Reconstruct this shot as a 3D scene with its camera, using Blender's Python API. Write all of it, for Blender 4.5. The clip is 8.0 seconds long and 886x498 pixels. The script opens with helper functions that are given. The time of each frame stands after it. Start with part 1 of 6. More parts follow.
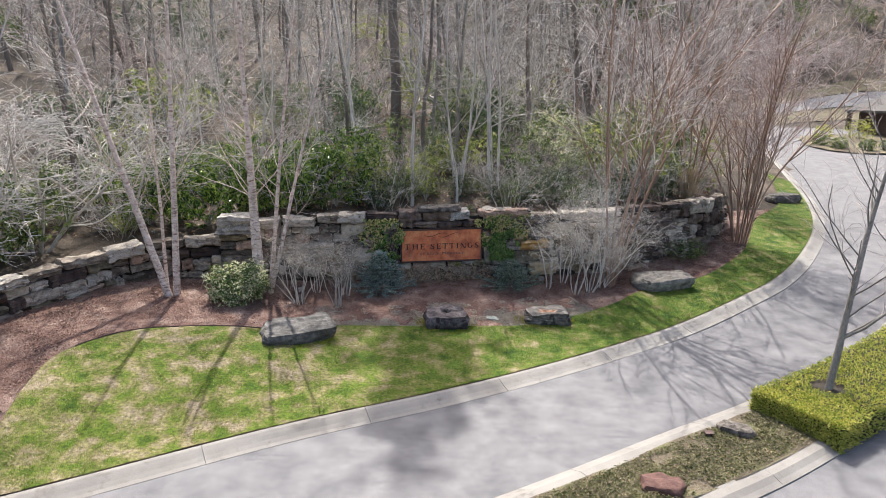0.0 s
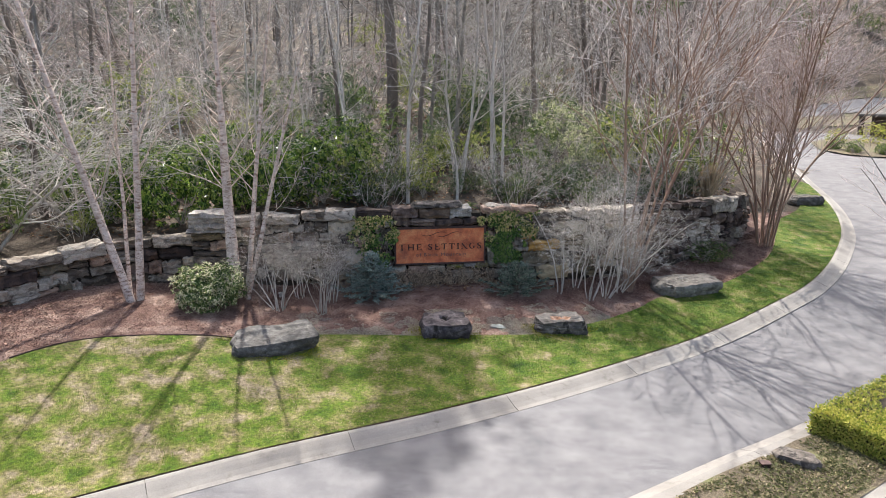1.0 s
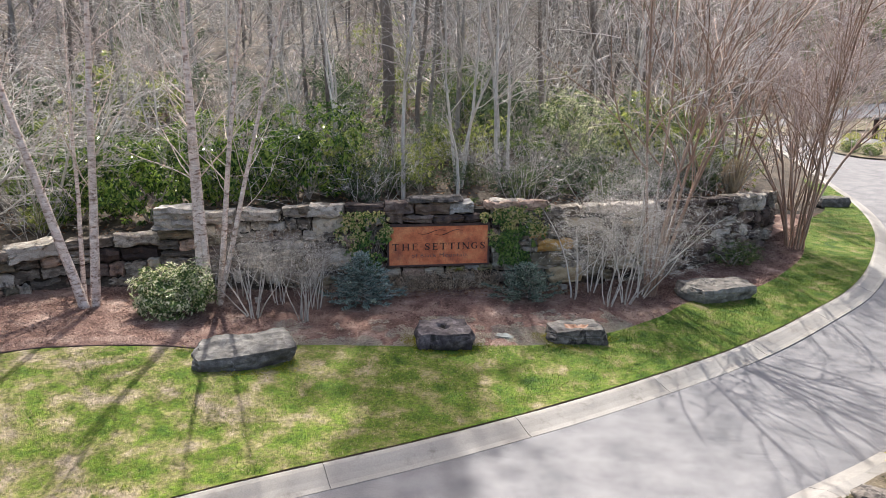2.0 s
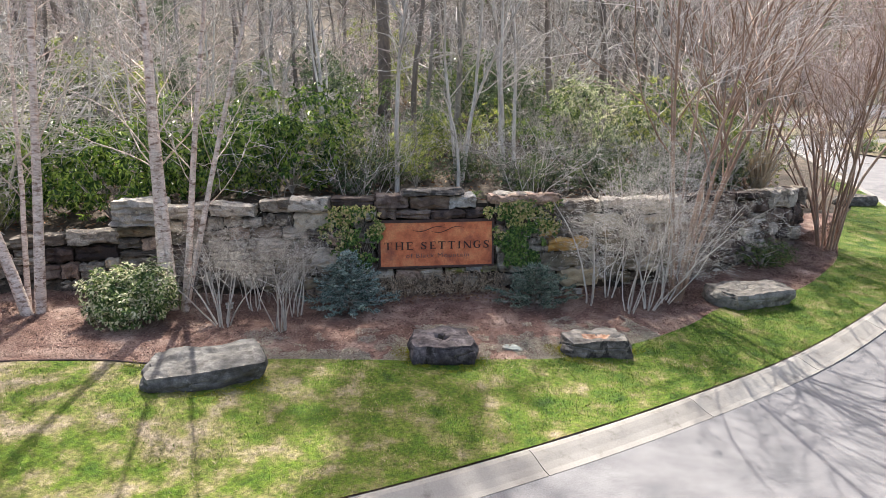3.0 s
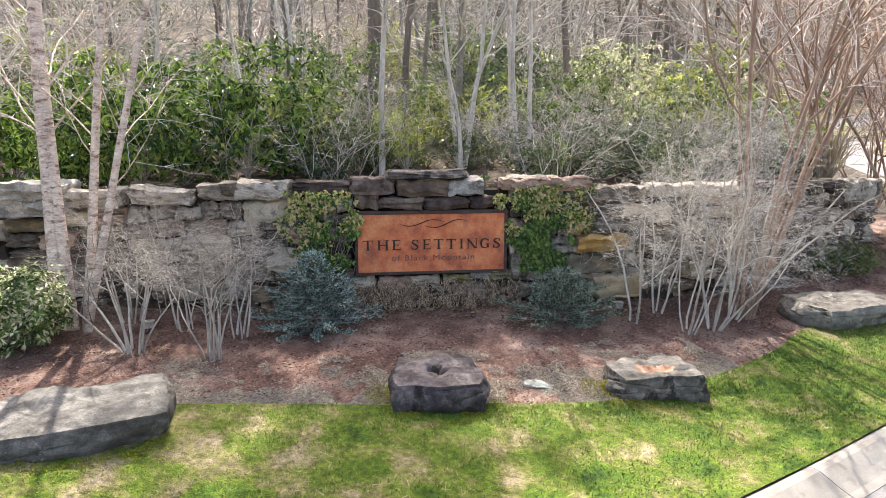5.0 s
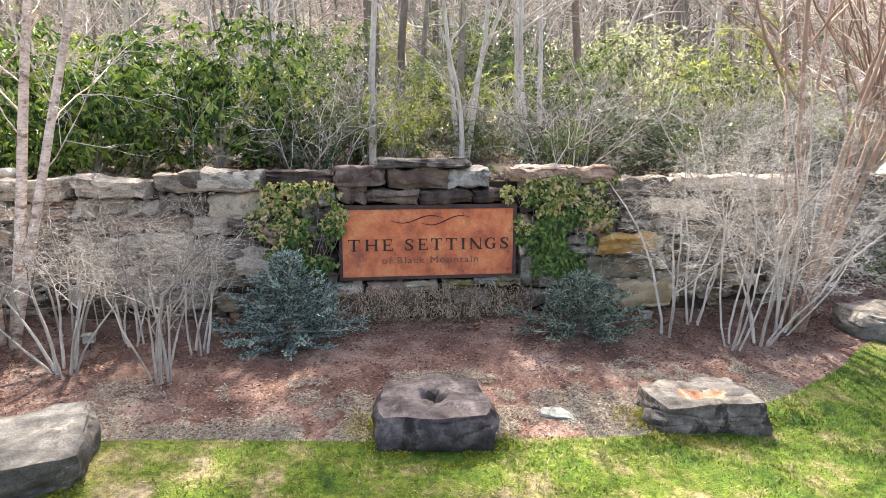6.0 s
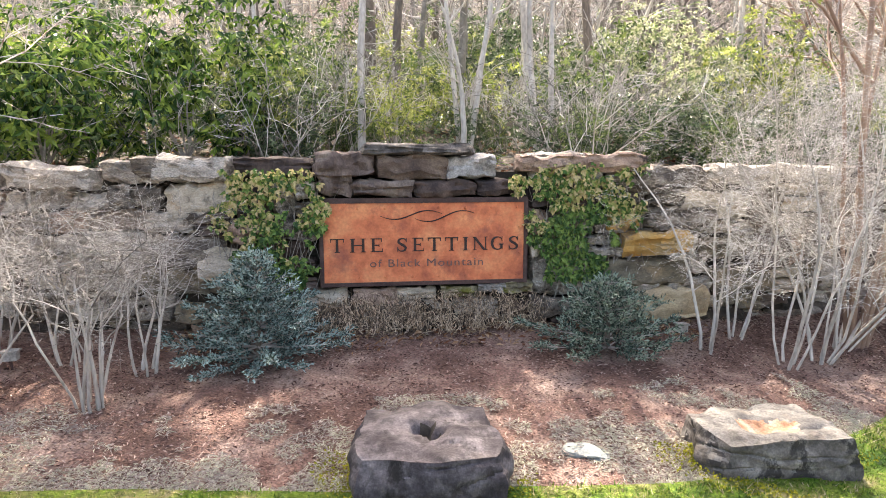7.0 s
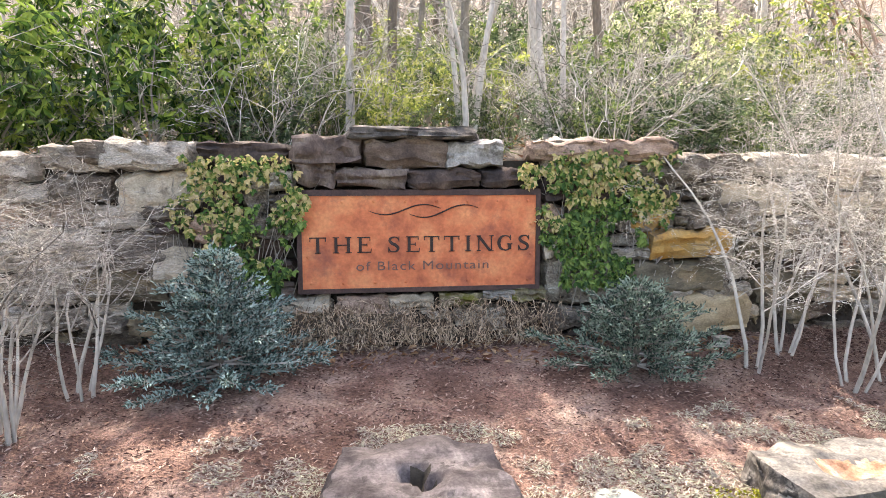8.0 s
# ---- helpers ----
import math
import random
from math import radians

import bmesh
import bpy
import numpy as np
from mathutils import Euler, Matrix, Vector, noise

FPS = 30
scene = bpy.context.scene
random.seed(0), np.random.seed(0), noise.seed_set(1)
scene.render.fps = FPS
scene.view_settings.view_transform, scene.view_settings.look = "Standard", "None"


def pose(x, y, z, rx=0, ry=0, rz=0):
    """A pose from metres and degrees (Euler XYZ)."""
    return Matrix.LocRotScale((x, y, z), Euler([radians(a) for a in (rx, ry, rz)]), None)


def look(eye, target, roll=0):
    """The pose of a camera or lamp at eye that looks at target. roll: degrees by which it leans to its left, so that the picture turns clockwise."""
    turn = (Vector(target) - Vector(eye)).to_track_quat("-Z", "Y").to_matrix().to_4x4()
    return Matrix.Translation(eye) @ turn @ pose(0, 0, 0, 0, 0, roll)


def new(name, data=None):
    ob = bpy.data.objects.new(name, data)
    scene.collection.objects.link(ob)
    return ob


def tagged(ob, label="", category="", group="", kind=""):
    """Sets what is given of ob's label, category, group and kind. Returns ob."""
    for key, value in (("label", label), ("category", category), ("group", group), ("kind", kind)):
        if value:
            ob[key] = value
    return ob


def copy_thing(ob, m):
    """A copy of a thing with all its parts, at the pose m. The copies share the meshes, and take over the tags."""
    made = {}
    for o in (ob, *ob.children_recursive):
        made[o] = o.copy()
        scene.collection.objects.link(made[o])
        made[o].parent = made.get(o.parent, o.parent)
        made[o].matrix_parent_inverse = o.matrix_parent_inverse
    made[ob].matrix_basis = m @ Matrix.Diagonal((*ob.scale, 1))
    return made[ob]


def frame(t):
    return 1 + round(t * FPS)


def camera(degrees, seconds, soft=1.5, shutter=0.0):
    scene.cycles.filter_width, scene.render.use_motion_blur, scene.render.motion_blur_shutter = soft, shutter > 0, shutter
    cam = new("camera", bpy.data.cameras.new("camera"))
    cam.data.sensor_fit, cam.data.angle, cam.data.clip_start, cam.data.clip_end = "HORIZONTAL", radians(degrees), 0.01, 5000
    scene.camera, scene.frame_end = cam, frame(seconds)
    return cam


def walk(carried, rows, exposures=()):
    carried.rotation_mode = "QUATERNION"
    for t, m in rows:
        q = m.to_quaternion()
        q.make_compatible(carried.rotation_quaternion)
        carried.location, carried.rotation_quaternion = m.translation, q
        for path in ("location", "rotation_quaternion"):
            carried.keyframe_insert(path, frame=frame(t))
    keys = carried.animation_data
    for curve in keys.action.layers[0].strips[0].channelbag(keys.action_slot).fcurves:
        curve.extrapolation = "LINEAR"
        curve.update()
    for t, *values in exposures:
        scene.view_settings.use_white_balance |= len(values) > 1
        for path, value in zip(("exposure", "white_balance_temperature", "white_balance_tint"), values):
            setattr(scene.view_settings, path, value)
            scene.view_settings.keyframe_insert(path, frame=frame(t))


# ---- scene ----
cam = camera(71.2, 8.0, 0.5)
METRES, EYE, TILT, LEAN, TURN = 12.4, 5.4, -13.8, 0.0, 0.0
ROWS = [
    (0.0, 0.0, 0.0, 0.0, -0.0, 0.0, 0.0),
    (0.5, 0.0005, 0.0771, -0.0132, -0.03, 0.56, 0.01),
    (1.0, 0.0024, 0.1542, -0.0268, 0.0, 1.22, 0.07),
    (1.5, 0.0052, 0.2292, -0.039, 0.09, 1.87, 0.08),
    (3.0, 0.0099, 0.44, -0.0507, 0.15, 2.78, 0.1),
    (3.5, 0.0107, 0.5049, -0.052, 0.15, 3.03, 0.1),
    (4.0, 0.0116, 0.5694, -0.0533, 0.16, 3.34, 0.07),
    (4.5, 0.0127, 0.6319, -0.0554, 0.18, 3.72, 0.08),
    (6.0, 0.0163, 0.8072, -0.0585, 0.34, 5.0, 0.05),
    (6.5, 0.0175, 0.8601, -0.0615, 0.42, 5.71, 0.09),
    (7.0, 0.0179, 0.9105, -0.0636, 0.45, 6.45, 0.08),
    (7.5, 0.0185, 0.9558, -0.0647, 0.49, 7.1, 0.08),
    (8.0, 0.019, 0.9957, -0.0647, 0.53, 7.7, 0.05),
]
EXPOSURES = [(0.0, 1.3, 6800, 10), (1.5, 1.35, 6850, 10), (3.5, 1.68, 7050, 10), (4.5, 1.9, 7200, 10), (6.0, 2.3, 7450, 11), (7.0, 2.55, 7600, 12), (8.0, 2.73, 7700, 12)]
walk(cam, [(t, pose(0, 0, EYE, TILT, LEAN, TURN) @ pose(METRES * x, METRES * y, METRES * z, 90 + pitch, roll, yaw)) for t, x, y, z, yaw, pitch, roll in ROWS], EXPOSURES)

# ---- light ----
SUN_AZ, SUN_EL = math.atan2(-0.09, 1.0), radians(53)
world = bpy.data.worlds.new("world")
scene.world = world
world.use_nodes = True
wn = world.node_tree
sky = wn.nodes.new("ShaderNodeTexSky")
sky.sky_type, sky.sun_disc = "NISHITA", False
sky.sun_elevation, sky.sun_rotation = SUN_EL, SUN_AZ
sky.dust_density = 5.0
wn.links.new(sky.outputs[0], wn.nodes["Background"].inputs[0])
wn.nodes["Background"].inputs[1].default_value = 0.15
sun = new("sun", bpy.data.lights.new("sun", "SUN"))
sun.data.energy, sun.data.angle, sun.data.color = 4.0, radians(0.5), (1.0, 0.97, 0.92)
sun.matrix_world = look(Vector((math.sin(SUN_AZ) * math.cos(SUN_EL), math.cos(SUN_AZ) * math.cos(SUN_EL), math.sin(SUN_EL))) * 80, (0, 0, 0))


# ---- materials ----
def material(name, colours, scale=4.0, fine=40.0, rough=0.85, bump=0.4, bump_scale=30.0, stretch=(1, 1, 1), vary=0.0, speck=0.25,
             stain=None, metal=0.0, leaf=0.0, island=0.0, depth=0.02, drift=None):
    """A procedural surface: large patches between the colours, fine grain, relief, and where wanted stains and piece by piece variation."""
    m = bpy.data.materials.new(name)
    m.use_nodes = True
    t = m.node_tree
    n, link = t.nodes, t.links.new
    bsdf = n["Principled BSDF"]
    coord = n.new("ShaderNodeNewGeometry")
    mapping = n.new("ShaderNodeMapping")
    mapping.inputs["Scale"].default_value = stretch
    link(coord.outputs["Position"], mapping.inputs[0])
    big = n.new("ShaderNodeTexNoise")
    big.inputs["Scale"].default_value, big.inputs["Detail"].default_value = scale, 5
    big.inputs["Roughness"].default_value = 0.62
    link(mapping.outputs[0], big.inputs[0])
    ramp = n.new("ShaderNodeValToRGB")
    while len(ramp.color_ramp.elements) < len(colours):
        ramp.color_ramp.elements.new(0.5)
    for i, c in enumerate(colours):
        e = ramp.color_ramp.elements[i]
        e.position = 0.3 + 0.4 * i / max(1, len(colours) - 1)
        e.color = (*c, 1)
    value = big.outputs["Fac"]
    if vary or island:
        info = n.new("ShaderNodeObjectInfo") if vary else coord
        add = n.new("ShaderNodeMath")
        add.operation = "MULTIPLY_ADD"
        link(info.outputs["Random" if vary else "Random Per Island"], add.inputs[0])
        add.inputs[1].default_value = vary or island
        off = n.new("ShaderNodeMath")
        off.operation = "SUBTRACT"
        link(big.outputs["Fac"], off.inputs[0])
        off.inputs[1].default_value = 0.5 * (vary or island)
        link(off.outputs[0], add.inputs[2])
        value = add.outputs[0]
    if drift:
        xyz = n.new("ShaderNodeSeparateXYZ")
        link(coord.outputs["Position"], xyz.inputs[0])
        turn = n.new("ShaderNodeMapRange")
        turn.inputs["From Min"].default_value, turn.inputs["From Max"].default_value = drift[0], drift[1]
        turn.inputs["To Min"].default_value, turn.inputs["To Max"].default_value = drift[2], drift[3]
        link(xyz.outputs["X"], turn.inputs[0])
        both = n.new("ShaderNodeMath")
        link(value, both.inputs[0])
        link(turn.outputs[0], both.inputs[1])
        value = both.outputs[0]
    link(value, ramp.inputs[0])
    small = n.new("ShaderNodeTexNoise")
    small.inputs["Scale"].default_value, small.inputs["Detail"].default_value = fine, 4
    link(mapping.outputs[0], small.inputs[0])
    grain = n.new("ShaderNodeMapRange")
    grain.inputs["From Min"].default_value, grain.inputs["From Max"].default_value = 0.25, 0.75
    grain.inputs["To Min"].default_value, grain.inputs["To Max"].default_value = 1 - speck, 1 + speck
    link(small.outputs["Fac"], grain.inputs[0])
    mul = n.new("ShaderNodeVectorMath")
    mul.operation = "SCALE"
    link(ramp.outputs[0], mul.inputs[0])
    link(grain.outputs[0], mul.inputs["Scale"])
    out = mul.outputs[0]
    if stain:
        colour, at, width, st, ss = stain
        mp = n.new("ShaderNodeMapping")
        mp.inputs["Scale"].default_value = st
        link(coord.outputs["Position"], mp.inputs[0])
        noise_s = n.new("ShaderNodeTexNoise")
        noise_s.inputs["Scale"].default_value, noise_s.inputs["Detail"].default_value = ss, 6
        noise_s.inputs["Roughness"].default_value = 0.7
        link(mp.outputs[0], noise_s.inputs[0])
        mr = n.new("ShaderNodeMapRange")
        mr.inputs["From Min"].default_value, mr.inputs["From Max"].default_value = at, at + width
        link(noise_s.outputs["Fac"], mr.inputs[0])
        mix = n.new("ShaderNodeMix")
        mix.data_type = "RGBA"
        link(mr.outputs[0], mix.inputs["Factor"])
        link(out, mix.inputs["A"])
        mix.inputs["B"].default_value = (*colour, 1)
        out = mix.outputs["Result"]
    link(out, bsdf.inputs["Base Color"])
    bsdf.inputs["Roughness"].default_value, bsdf.inputs["Metallic"].default_value = rough, metal
    bsdf.inputs["Specular IOR Level"].default_value = 0.3
    if bump:
        nb = n.new("ShaderNodeTexNoise")
        nb.inputs["Scale"].default_value, nb.inputs["Detail"].default_value = bump_scale, 6
        link(mapping.outputs[0], nb.inputs[0])
        bp = n.new("ShaderNodeBump")
        bp.inputs["Strength"].default_value, bp.inputs["Distance"].default_value = bump, depth
        link(nb.outputs["Fac"], bp.inputs["Height"])
        link(bp.outputs[0], bsdf.inputs["Normal"])
    if leaf:
        tr = n.new("ShaderNodeBsdfTranslucent")
        link(out, tr.inputs[0])
        ms = n.new("ShaderNodeMixShader")
        ms.inputs[0].default_value = leaf
        link(bsdf.outputs[0], ms.inputs[1])
        link(tr.outputs[0], ms.inputs[2])
        link(ms.outputs[0], n["Material Output"].inputs[0])
    return m


asphalt = material("asphalt", [(0.078, 0.08, 0.089), (0.113, 0.113, 0.123), (0.147, 0.147, 0.156)], 1.7, 60, 0.8, 0.3, 120, speck=0.34,
                   stain=((0.075, 0.077, 0.087), 0.57, 0.16, (0.5, 1.4, 1), 1.6), depth=0.01)
concrete = material("concrete", [(0.165, 0.157, 0.148), (0.228, 0.22, 0.208)], 1.2, 50, 0.85, 0.2, 90, speck=0.12, vary=0.3,
                    stain=((0.12, 0.11, 0.10), 0.56, 0.15, (1, 1, 1), 3.0), depth=0.01)
lawn_soil = material("lawn_soil", [(0.017, 0.046, 0.003), (0.042, 0.085, 0.004), (0.072, 0.106, 0.009), (0.14, 0.13, 0.05), (0.225, 0.185, 0.13)], 2.1, 18, 0.95, 0.7, 60, speck=0.6, depth=0.04, drift=(-5.0, 4.5, 0.065, -0.04))
grass_blade = material("grass_blade", [(0.018, 0.062, 0.003), (0.052, 0.115, 0.004), (0.102, 0.152, 0.010), (0.20, 0.188, 0.07), (0.305, 0.26, 0.18)], 2.1, 18, 0.7, 0, island=0.42, leaf=0.3, drift=(-5.0, 4.5, 0.065, -0.04))
mulch = material("mulch", [(0.078, 0.04, 0.031), (0.168, 0.1, 0.082), (0.325, 0.238, 0.202)], 1.6, 45, 0.95, 1.0, 70, speck=0.55, depth=0.04)
mulch_chip = material("mulch_chip", [(0.055, 0.027, 0.022), (0.165, 0.098, 0.08), (0.33, 0.245, 0.21)], 3, 30, 0.9, 0, island=0.7)
forest_soil = material("forest_soil", [(0.018, 0.015, 0.012), (0.055, 0.043, 0.033), (0.13, 0.102, 0.08)], 0.8, 14, 0.95, 1.0, 20, speck=0.5, depth=0.06)
island_soil = material("island_soil", [(0.07, 0.055, 0.04), (0.12, 0.10, 0.07), (0.11, 0.12, 0.05)], 1.6, 40, 0.95, 0.9, 50, speck=0.5, depth=0.04)
thatch = material("thatch", [(0.288, 0.240, 0.216), (0.456, 0.408, 0.372), (0.432, 0.432, 0.336)], 3, 30, 0.9, 0, island=0.7, leaf=0.2)
island_leaf = material("island_leaf", [(0.06, 0.07, 0.025), (0.14, 0.15, 0.06), (0.25, 0.21, 0.13)], 2, 30, 0.7, 0, island=0.7, leaf=0.2)
dry_leaf = material("dry_leaf", [(0.13, 0.055, 0.03), (0.26, 0.14, 0.075), (0.36, 0.25, 0.16)], 5, 20, 0.8, 0, island=0.9, leaf=0.2)
maroon_leaf = material("maroon_leaf", [(0.05, 0.02, 0.02), (0.12, 0.045, 0.045), (0.22, 0.10, 0.09)], 2, 20, 0.6, 0, island=0.8, leaf=0.2)
sandstone = material("sandstone", [(0.105, 0.088, 0.074), (0.215, 0.184, 0.155), (0.315, 0.278, 0.235), (0.40, 0.365, 0.32)], 4.2, 55, 0.9, 1.0, 22, (1, 1, 2.2), vary=0.5, speck=0.5,
                     stain=((0.062, 0.052, 0.045), 0.52, 0.16, (1.3, 1.3, 1.2), 4.0), depth=0.03)
dark_stone = material("dark_stone", [(0.033, 0.025, 0.024), (0.092, 0.065, 0.056), (0.195, 0.154, 0.130)], 4.0, 50, 0.9, 0.6, 16, (1, 1, 0.7), vary=0.35, speck=0.3,
                      stain=((0.20, 0.185, 0.17), 0.64, 0.12, (1.6, 1.6, 0.5), 3.0), depth=0.03)
pale_stone = material("pale_stone", [(0.14, 0.13, 0.118), (0.27, 0.255, 0.235), (0.42, 0.40, 0.375)], 5, 50, 0.9, 0.6, 16, vary=0.2, speck=0.35,
                      stain=((0.08, 0.072, 0.065), 0.55, 0.12, (1, 1, 1.6), 2.6), depth=0.03)
ochre_stone = material("ochre_stone", [(0.36, 0.265, 0.14), (0.44, 0.275, 0.10), (0.45, 0.235, 0.06), (0.33, 0.155, 0.035)], 2.6, 50, 0.9, 0.6, 14, (1, 1, 2), vary=0.15, speck=0.25,
                       stain=((0.12, 0.09, 0.065), 0.56, 0.14, (1, 1, 1), 2.2), depth=0.03)
tan_stone = material("tan_stone", [(0.20, 0.17, 0.135), (0.36, 0.315, 0.25), (0.43, 0.38, 0.31), (0.36, 0.25, 0.15)], 3.0, 50, 0.9, 0.6, 14, (1, 1, 1.6), speck=0.3,
                     stain=((0.06, 0.05, 0.042), 0.58, 0.14, (1, 1, 0.7), 3.0), depth=0.03)
rose_stone = material("rose_stone", [(0.13, 0.088, 0.072), (0.27, 0.185, 0.145), (0.40, 0.29, 0.225)], 4.0, 55, 0.9, 0.8, 18, (1, 1, 1.8), vary=0.3, speck=0.4,
                      stain=((0.05, 0.04, 0.035), 0.54, 0.12, (1, 1, 0.8), 4.0), depth=0.03)
buff_stone = material("buff_stone", [(0.26, 0.20, 0.13), (0.42, 0.34, 0.225), (0.52, 0.44, 0.31)], 3.0, 50, 0.9, 0.6, 14, (1, 1, 1.6), speck=0.3,
                      stain=((0.16, 0.10, 0.05), 0.60, 0.14, (1, 1, 0.7), 3.0), depth=0.03)
mossy_stone = material("mossy_stone", [(0.10, 0.085, 0.06), (0.22, 0.19, 0.12), (0.33, 0.29, 0.17)], 5.0, 50, 0.9, 0.8, 18, speck=0.4,
                       stain=((0.12, 0.115, 0.02), 0.52, 0.1, (1, 1, 1), 6.0), depth=0.03)
olive_stone = material("olive_stone", [(0.075, 0.066, 0.05), (0.15, 0.13, 0.095), (0.26, 0.20, 0.13)], 3.0, 50, 0.9, 0.6, 14, (1, 1, 1.6), speck=0.3,
                       stain=((0.04, 0.035, 0.03), 0.56, 0.14, (1, 1, 0.7), 3.0), depth=0.03)
grey_boulder = material("grey_boulder", [(0.036, 0.033, 0.032), (0.085, 0.08, 0.076), (0.165, 0.158, 0.15)], 5.0, 60, 0.9, 0.8, 12, (1, 1, 1.4), speck=0.35,
                        stain=((0.34, 0.33, 0.31), 0.60, 0.1, (1, 1, 1), 3.5), depth=0.03)
lichen_boulder = material("lichen_boulder", [(0.040, 0.035, 0.031), (0.115, 0.101, 0.091), (0.24, 0.22, 0.2)], 5.0, 60, 0.9, 0.8, 12, speck=0.3,
                          stain=((0.035, 0.031, 0.029), 0.5, 0.08, (1, 1, 0.7), 5), depth=0.03)
pale_boulder = material("pale_boulder", [(0.075, 0.071, 0.065), (0.17, 0.162, 0.148), (0.33, 0.318, 0.295)], 4.0, 60, 0.9, 0.8, 12, speck=0.3,
                        stain=((0.05, 0.046, 0.043), 0.56, 0.1, (1, 1, 0.7), 4), depth=0.03)
brown_boulder = material("brown_boulder", [(0.021, 0.017, 0.019), (0.054, 0.046, 0.050), (0.150, 0.132, 0.134)], 5.0, 60, 0.9, 0.8, 12, speck=0.3,
                         stain=((0.018, 0.015, 0.014), 0.52, 0.12, (1.2, 1.2, 0.6), 4), depth=0.03)
# upward faces of the boulders: lichen tone with their sunlit look painted in
grey_lit_top = material("grey_lit_top", [(0.045, 0.043, 0.041), (0.092, 0.089, 0.085), (0.165, 0.16, 0.153)], 5.0, 60, 0.9, 0.8, 14, speck=0.4,
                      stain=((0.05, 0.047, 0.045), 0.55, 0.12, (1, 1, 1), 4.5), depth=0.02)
brown_lit_top = material("brown_lit_top", [(0.028, 0.023, 0.025), (0.068, 0.058, 0.062), (0.155, 0.138, 0.142)], 5.0, 60, 0.9, 0.8, 14, speck=0.35,
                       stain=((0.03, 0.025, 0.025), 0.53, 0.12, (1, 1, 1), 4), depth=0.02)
lichen_lit_top = material("lichen_lit_top", [(0.052, 0.047, 0.043), (0.122, 0.114, 0.106), (0.255, 0.242, 0.226)], 5.0, 60, 0.9, 0.8, 14, speck=0.4,
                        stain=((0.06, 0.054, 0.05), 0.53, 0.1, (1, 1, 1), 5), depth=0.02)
grey_flat = material("grey_flat", [(0.12, 0.135, 0.13), (0.21, 0.23, 0.225)], 6, 60, 0.9, 0.4, 30, speck=0.3)
# dark earth; also paints shade in the boulder's hole and inside the hedge
earth_shade = material("earth_shade", [(0.02, 0.017, 0.014), (0.045, 0.038, 0.03)], 5, 30, 1.0, 0.5, 20)
rust_steel = material("rust_steel", [(0.30, 0.082, 0.046), (0.56, 0.165, 0.075), (0.66, 0.27, 0.125)], 3.2, 30, 0.7, 0.15, 60, speck=0.16,
                      stain=((0.20, 0.075, 0.06), 0.55, 0.2, (1, 1, 1), 2.2), metal=0.0, depth=0.004)
dark_steel = material("dark_steel", [(0.045, 0.03, 0.03), (0.09, 0.055, 0.05)], 6, 40, 0.6, 0.1, 80, metal=0.3)
letter_black = material("letter_black", [(0.022, 0.014, 0.014), (0.05, 0.03, 0.028)], 8, 40, 0.55, 0)
letter_grey = material("letter_grey", [(0.130, 0.075, 0.065), (0.170, 0.100, 0.085)], 8, 40, 0.6, 0)
birch_bark = material("birch_bark", [(0.414, 0.322, 0.276), (0.598, 0.494, 0.437), (0.713, 0.632, 0.575)], 4, 22, 0.85, 0.6, 30, (1, 1, 3), speck=0.3,
                      stain=((0.20, 0.125, 0.095), 0.51, 0.12, (1, 1, 2.2), 7), depth=0.01)
grey_bark = material("grey_bark", [(0.24, 0.215, 0.188), (0.42, 0.388, 0.352), (0.56, 0.53, 0.485)], 2, 24, 0.9, 0.6, 30, (1, 1, 0.4), speck=0.3, island=0.3, depth=0.01)
shrub_twig = material("shrub_twig", [(0.12, 0.106, 0.093), (0.255, 0.232, 0.21), (0.44, 0.415, 0.385)], 3, 20, 0.85, 0, island=0.7)
silver_twig = material("silver_twig", [(0.23, 0.208, 0.185), (0.48, 0.447, 0.412), (0.70, 0.67, 0.63)], 3, 20, 0.85, 0, island=0.7)
vine_brown = material("vine_brown", [(0.12, 0.086, 0.064), (0.33, 0.24, 0.165), (0.54, 0.42, 0.31)], 4, 20, 0.9, 0, island=0.9)
brush_twig = material("brush_twig", [(0.12, 0.11, 0.098), (0.29, 0.27, 0.245), (0.58, 0.555, 0.525)], 2, 20, 0.9, 0, island=0.9)
pale_twig = material("pale_twig", [(0.28, 0.254, 0.228), (0.50, 0.465, 0.43)], 4, 20, 0.85, 0, island=0.6)
white_twig = material("white_twig", [(0.36, 0.34, 0.315), (0.64, 0.615, 0.58)], 4, 20, 0.85, 0, island=0.6)
tan_twig = material("tan_twig", [(0.20, 0.18, 0.16), (0.40, 0.365, 0.335)], 4, 20, 0.85, 0, island=0.6)
red_twig = material("red_twig", [(0.36, 0.285, 0.262), (0.62, 0.535, 0.505)], 4, 20, 0.85, 0, island=0.6)
crape_twig = material("crape_twig", [(0.31, 0.262, 0.238), (0.54, 0.475, 0.435), (0.72, 0.66, 0.62)], 4, 20, 0.85, 0, island=0.8)
young_bark = material("young_bark", [(0.11, 0.10, 0.088), (0.20, 0.185, 0.165), (0.27, 0.255, 0.23)], 4, 30, 0.9, 0.5, 40, (1, 1, 0.5), speck=0.3, depth=0.01)
red_stone = material("red_stone", [(0.06, 0.03, 0.027), (0.12, 0.065, 0.055)], 5, 50, 0.9, 0.7, 16)
dark_bark = material("dark_bark", [(0.086, 0.072, 0.061), (0.207, 0.173, 0.147)], 3, 26, 0.95, 0.9, 18, (1, 1, 0.3), speck=0.3, depth=0.03)
